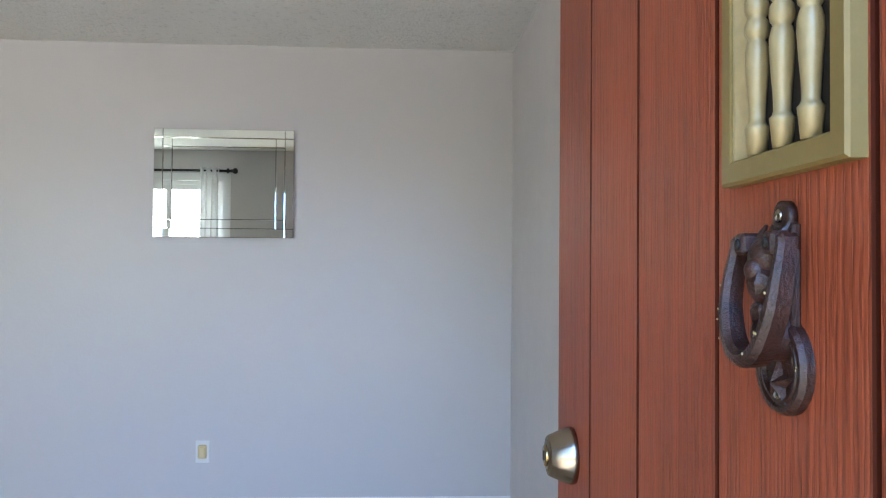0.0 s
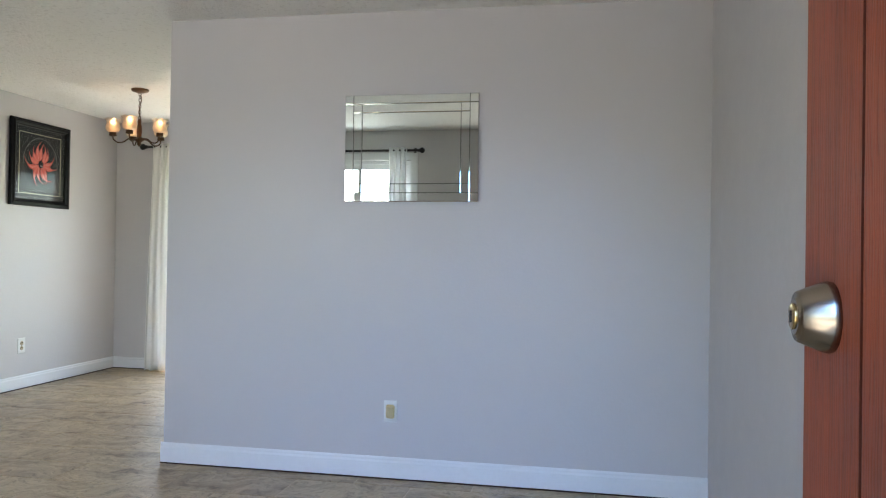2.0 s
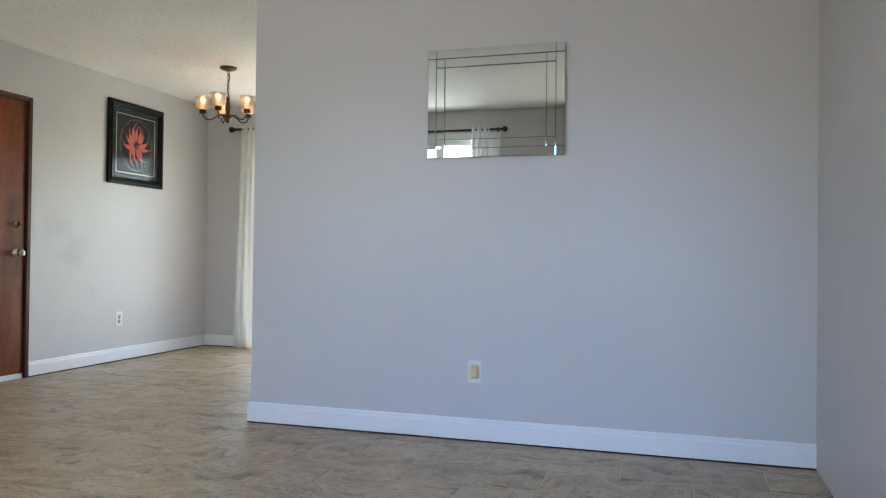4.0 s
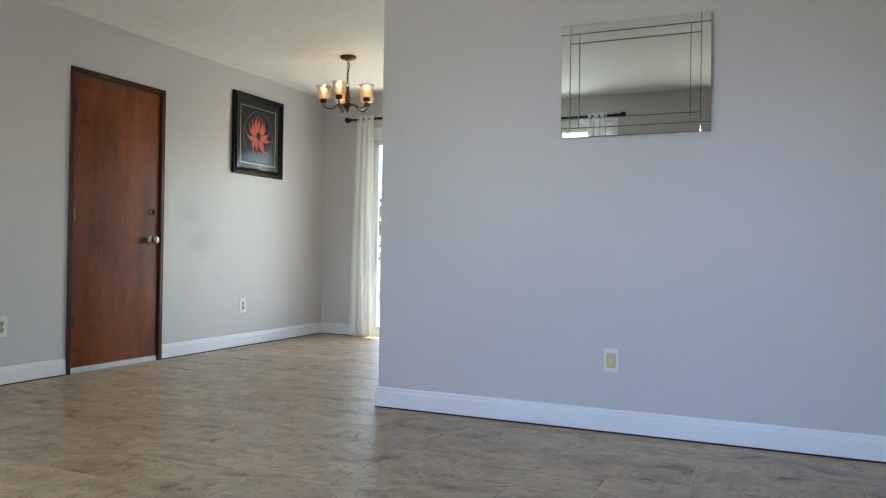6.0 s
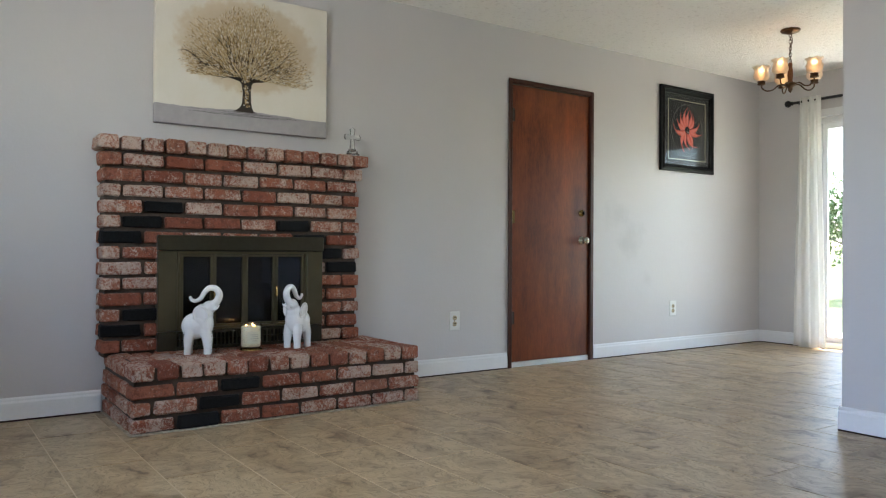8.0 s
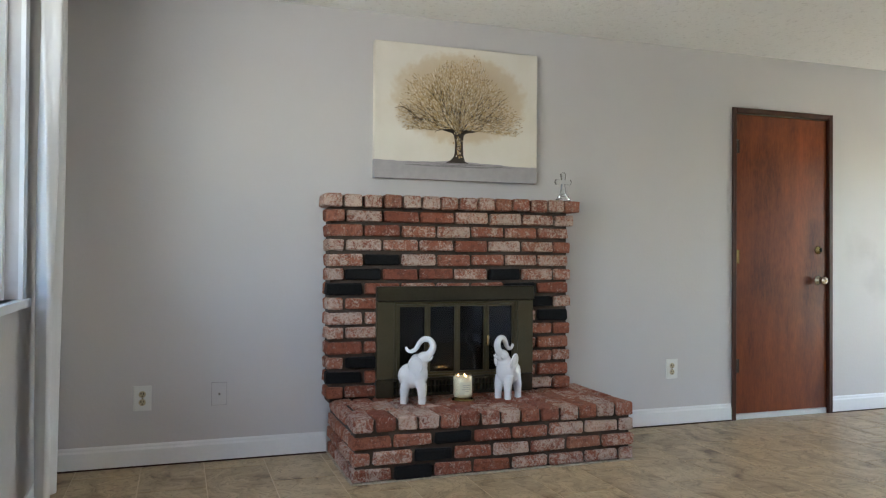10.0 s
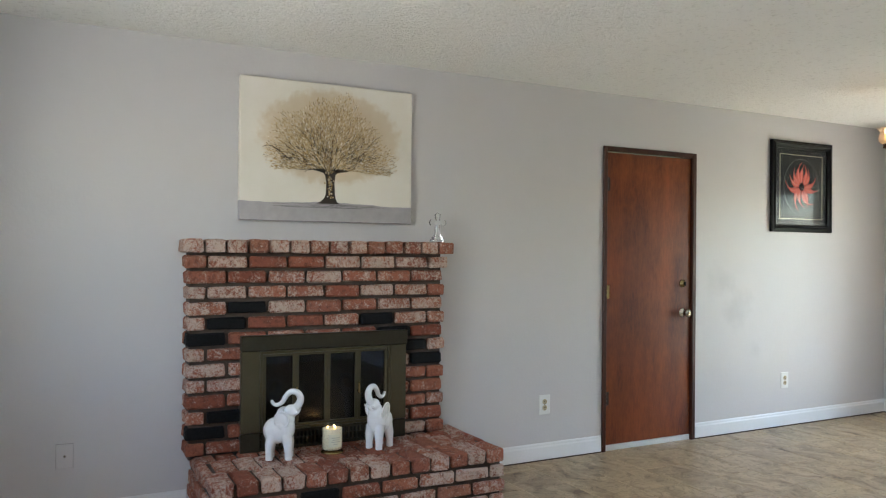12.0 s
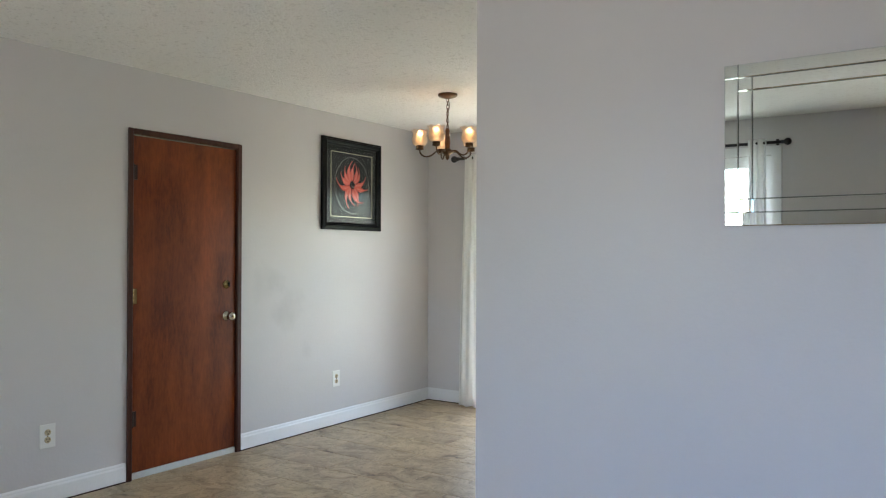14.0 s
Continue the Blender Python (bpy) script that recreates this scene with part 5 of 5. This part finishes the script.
def rod(m, x0, x1, label):
    r = thing("curtain_rod", m, label, "curtain rod", "black curtain rods")
    part("pole", tube([(x0, 0, 0), (x1, 0, 0)], 0.0125, 14), ROD, r, "", True)
    for x, s in ((x0, -1), (x1, 1)):
        part("finial", turned([(0.013, 0), (0.019, 0.006), (0.013, 0.012), (0.016, 0.018), (0.028, 0.034), (0.031, 0.048), (0.026, 0.064), (0.012, 0.074)], 18, pose(x, 0, 0, 0, 90 * s, 0)), ROD, r, "", True)
    return r


FRONT_ROD_Z, BACK_ROD_Z = 2.214, 2.185
r = rod(pose(0, Y0 + 0.085, FRONT_ROD_Z), -3.90, -1.655, "long black metal rod over the front window")
for x in (-3.86, -1.70):
    part("bracket", boxes((x - 0.008, x + 0.008, -0.085, -0.01, -0.008, 0.008), (x - 0.012, x + 0.012, -0.085, -0.080, -0.035, 0.035)), ROD, r)
curtain(pose(-3.685, Y0 + 0.085, 0), 0.29, FRONT_ROD_Z + 0.052, 0.13, 2, 0.056, "white cotton grommet curtain beside the front window")
curtain(pose(-1.862, Y0 + 0.105, 0), 0.20, FRONT_ROD_Z + 0.03, 0.13, 3, 0.022, "gathered white cotton curtain at the front window")
g = thing("curtain_grommet", pose(-3.528, Y0 + 0.085, FRONT_ROD_Z, 0, 0, 12), "steel curtain grommet round the black rod", "grommet")
part("ring", turned([(0.024, -0.004), (0.034, -0.005), (0.037, 0.0), (0.034, 0.005), (0.024, 0.004), (0.024, -0.004)], 28, pose(0, 0, 0, 0, 90, 0), closed=False), STEEL, g, "", True)
r = rod(pose(0, YF - 0.085, BACK_ROD_Z), -4.125, -1.95, "black metal rod over the sliding door")
for x in (-4.09, -2.0):
    part("bracket", boxes((x - 0.008, x + 0.008, 0.01, 0.085, -0.008, 0.008), (x - 0.012, x + 0.012, 0.080, 0.085, -0.035, 0.035)), ROD, r)
curtain(pose(-3.955, YF - 0.108, 0), 0.20, BACK_ROD_Z + 0.03, 0.012, 3, 0.020, "gathered white sheer curtain beside the sliding door", 1.42, SHEER)


def window(name, x0, x1, z0, z1, y, out, label, panes, rail):
    """A white window in a wall across y: frame, sashes and panes; out is the side of the weather."""
    w = tagged(thing(name, pose(x0, y, z0), label, "window"), kind="structure")
    W_, H_ = x1 - x0, z1 - z0
    ya, yb = sorted((out * 0.045, out * 0.105))
    part("window_frame", boxes((0, W_, ya, yb, 0, rail), (0, W_, ya, yb, H_ - rail, H_), (0, rail, ya, yb, rail, H_ - rail), (W_ - rail, W_, ya, yb, rail, H_ - rail)), WHITE, w)
    step = (W_ - 2 * rail) / panes
    for k in range(panes):
        a = rail + step * k
        off = out * (0.006 + 0.022 * (k % 2))
        yc = (ya + yb) / 2 + off
        s = part("sash", boxes((a, a + 0.045, yc - 0.012, yc + 0.012, rail, H_ - rail), (a + step - 0.045, a + step, yc - 0.012, yc + 0.012, rail, H_ - rail), (a + 0.045, a + step - 0.045, yc - 0.012, yc + 0.012, rail, rail + 0.05), (a + 0.045, a + step - 0.045, yc - 0.012, yc + 0.012, H_ - rail - 0.05, H_ - rail)), WHITE, w)
        pane = part("pane", boxes((a + 0.04, a + step - 0.04, yc - 0.002, yc + 0.002, rail + 0.045, H_ - rail - 0.045)), PANE, s, "clear glass")
        pane.visible_shadow = False
    return w


win = window("window_1", WI_X0, WI_X1, WI_Z0, WI_Z1, Y0, -1, "white framed front window over a deep white sill", 3, 0.04)
part("window_sill", boxes((-0.09, WI_X1 - WI_X0 + 0.09, -0.044, 0.030, -0.030, 0.0)), WHITE, win, "white painted sill")
part("casing", boxes((-0.075, 0.0, 0.0, 0.016, 0.0, WI_Z1 - WI_Z0 + 0.075), (WI_X1 - WI_X0, WI_X1 - WI_X0 + 0.075, 0.0, 0.016, 0.0, WI_Z1 - WI_Z0 + 0.075), (0, WI_X1 - WI_X0, 0.0, 0.016, WI_Z1 - WI_Z0, WI_Z1 - WI_Z0 + 0.075)), WHITE, win, "white painted casing")
sl = window("window_2", SL_X0, SL_X1, 0.0, SL_Z, YF, 1, "white framed glass sliding door to the patio", 2, 0.05)
part("casing", boxes((-0.065, 0.0, -0.016, 0.0, 0.0, SL_Z + 0.065), (SL_X1 - SL_X0, SL_X1 - SL_X0 + 0.065, -0.016, 0.0, 0.0, SL_Z + 0.065), (0, SL_X1 - SL_X0, -0.016, 0.0, SL_Z, SL_Z + 0.065)), WHITE, sl, "white painted casing")

# ---- chandelier ----
CHX, CHY = -3.366, 5.640
ch = thing("chandelier", pose(CHX, CHY, 0), "oil-rubbed bronze chandelier with five lit frosted tulip shades", "chandelier")
part("canopy", turned([(0.066, H - 0.0005), (0.068, H - 0.008), (0.060, H - 0.018), (0.030, H - 0.028), (0.010, H - 0.034)], 32), OLDBRONZE, ch, "", True)
links = 9
for k in range(links):
    zc = H - 0.040 - 0.0235 * k
    pts = [(0.009 * math.cos(t), 0, zc + 0.017 * math.sin(t)) for t in [2 * math.pi * j / 16 for j in range(17)]]
    bm = tube(pts, 0.0022, 6)
    bmesh.ops.rotate(bm, verts=bm.verts, cent=(0, 0, zc), matrix=Matrix.Rotation(radians(90 * (k % 2) + 20), 3, "Z"))
    part("chain_link", bm, OLDBRONZE, ch, "", True)
part("cord", tube(spline([(0.004, 0.004, H - 0.035), (0.012, 0.004, H - 0.09), (-0.008, 0.006, H - 0.15), (0.004, 0.0, 2.195)], 6), 0.0028, 6), OLDBRONZE, ch)
part("stem", turned([(0.006, 2.205), (0.012, 2.200), (0.016, 2.185), (0.012, 2.175), (0.017, 2.150), (0.020, 2.110), (0.016, 2.075), (0.019, 2.062)], 20), CHWOOD, ch, "turned reddish wood stem", True)
part("hub", turned([(0.019, 2.062), (0.036, 2.056), (0.040, 2.044), (0.034, 2.034), (0.018, 2.024), (0.014, 2.012), (0.016, 2.004), (0.008, 1.994), (0.003, 1.986)], 24), OLDBRONZE, ch, "", True)
lamp = bpy.data.lights.new("chandelier_bulb", "POINT")
lamp.energy, lamp.color, lamp.shadow_soft_size = 0.022, (1.0, 0.60, 0.31), 0.02
for k in range(5):
    turn = radians(-58 - 21 + 72 * k)
    c, s_ = math.cos(turn), math.sin(turn)
    P = lambda r, z: (r * c, r * s_, z)
    arm = part("arm", tube(spline([P(0.034, 2.045), P(0.075, 2.046), P(0.115, 2.018), P(0.155, 2.012), P(0.186, 2.034), P(0.192, 2.060)], 5), 0.0052, 10), OLDBRONZE, ch, "", True)
    here = Matrix.Translation(P(0.192, 0))
    part("cup", turned([(0.012, 2.056), (0.027, 2.060), (0.029, 2.066), (0.026, 2.070), (0.027, 2.088), (0.024, 2.092)], 20, here), OLDBRONZE, ch, "", True)
    n = 36
    bm = bmesh.new()
    prof = [(0.0245, 2.088), (0.039, 2.094), (0.050, 2.108), (0.053, 2.126), (0.048, 2.148), (0.044, 2.164), (0.048, 2.179), (0.060, 2.191)]
    rings = []
    for i, (rr, z) in enumerate(prof):
        f = max(0, (i - 5) / 2)
        rings.append([bm.verts.new(here @ Vector(((rr + 0.003 * f * math.cos(8 * t)) * math.cos(t), (rr + 0.003 * f * math.cos(8 * t)) * math.sin(t), z + 0.004 * f * math.cos(8 * t)))) for t in [2 * math.pi * j / n for j in range(n)]])
    for r0, r1 in zip(rings, rings[1:]):
        for j in range(n):
            bm.faces.new((r0[j], r0[(j + 1) % n], r1[(j + 1) % n], r1[j]))
    sh = part("shade", bm, SHADE, ch, "ruffled frosted glass tulip shade", True)
    sm = sh.modifiers.new("glass", "SOLIDIFY")
    sm.thickness = 0.002
    part("bulb", ball(turned([(0.011, 2.09), (0.011, 2.105)], 12, here), (0.192 * c, 0.192 * s_, 2.128), (0.021, 0.021, 0.026)), BULB, ch, "glowing warm bulb", True)
    l = new("chandelier_light", lamp)
    l.location = (CHX + 0.192 * c, CHY + 0.192 * s_, 2.168)


# ---- garden seen through the openings ----
def tree(x, y, height, spread, seed, label):
    rng = random.Random(seed)
    t = thing("tree", pose(x, y, -0.16), label, "tree", "garden trees")
    bm = tube([(0, 0, 0), (0.06, 0.02, height * 0.25), (0.02, 0.08, height * 0.5), (0, 0, height * 0.8)], [height * 0.035, height * 0.027, height * 0.018, height * 0.006], 10)
    limbs = []
    for k in range(7):
        a, z = rng.uniform(0, 6.28), height * rng.uniform(0.3, 0.6)
        tip_ = (spread * 0.7 * math.cos(a), spread * 0.7 * math.sin(a), z + height * rng.uniform(0.1, 0.3))
        tube([(0.03, 0.03, z), (tip_[0] * 0.5, tip_[1] * 0.5, (z + tip_[2]) / 2 + 0.1), tip_], [height * 0.014, height * 0.009, height * 0.004], 7, bm)
        limbs.append(tip_)
    part("trunk", bm, BARK, t, "", True)
    bm = bmesh.new()
    clumps = limbs + [(rng.gauss(0, spread * 0.4), rng.gauss(0, spread * 0.4), height * rng.uniform(0.5, 0.98)) for _ in range(16)]
    for cx, cy, cz in clumps:
        cr = spread * rng.uniform(0.25, 0.45)
        for _ in range(320):
            v = Vector((rng.gauss(0, 1), rng.gauss(0, 1), rng.gauss(0, 0.7))).normalized() * cr * rng.uniform(0.5, 1.05)
            s = rng.uniform(0.03, 0.075)
            rotl = Euler((rng.uniform(0, 6), rng.uniform(0, 6), rng.uniform(0, 6))).to_matrix()
            bm.faces.new([bm.verts.new(Vector((cx, cy, cz)) + v + rotl @ Vector(q)) for q in ((-s, 0, 0), (0, -s * 0.5, 0), (s, 0, 0), (0, s * 0.5, 0))])
    tagged(part("crown", bm, LEAF, t, "loose green crown"), kind="stuff")


tree(-8.5, 17.0, 2.7, 2.0, 1, "low broad green tree beyond the patio")
tree(-12.5, 19.0, 3.0, 2.3, 2, "low green tree behind the back lawn")
tree(-5.0, 18.5, 2.6, 2.0, 3, "round green tree beyond the patio")
tree(-8.0, -24.0, 5.0, 2.6, 4, "green street tree in front of the house")
tree(-2.0, -26.0, 4.4, 2.4, 5, "green street tree across the road")
tree(4.0, -23.0, 5.0, 2.6, 6, "green street tree by the front walk")
structure("road", boxes((-60, 60, -17.0, -10.5, -0.16, -0.13)), surface("asphalt", (0.05, 0.05, 0.052), 0.9, vary=0.2, relief=0.3), "grey asphalt street", "road")

# ---- floor tiles ----
floor = structure("floor", boxes((XL - 0.01, XR + 0.01, Y0 - 0.01, YF + 0.01, -0.15, -0.0016)), GROUT, "beige stone-look rectangular floor tiles with pale grout", "floor")
tile_cache = {}
TY, TX, GAP = 0.3005, 0.603, 0.0045
rowk = 0
y = 3.34 - TY * 12
while y < YF:
    x = -1.343 + (0 if rowk % 2 == 1 else TX / 2) - TX * 6
    while x < XR:
        x0, x1, y0, y1 = max(x, XL) , min(x + TX, XR), max(y, Y0), min(y + TY, YF)
        if x1 - x0 > 0.02 and y1 - y0 > 0.02:
            key = (round(x1 - x0, 3), round(y1 - y0, 3))
            if key not in tile_cache:
                w2, d2 = key[0] / 2 - GAP / 2, key[1] / 2 - GAP / 2
                bm = box(bmesh.new(), -w2, w2, -d2, d2, -0.008, 0)
                bmesh.ops.bevel(bm, geom=[e for e in bm.edges if all(v.co.z > -0.001 for v in e.verts)], offset=0.0012, segments=1, affect="EDGES")
                me = bpy.data.meshes.new("tile")
                bm.to_mesh(me)
                bm.free()
                me.materials.append(TILE)
                tile_cache[key] = me
            ob = new("tile", tile_cache[key])
            ob.parent = floor
            ob.location = ((x0 + x1) / 2, (y0 + y1) / 2, 0)
        x += TX
    y += TY
    rowk += 1
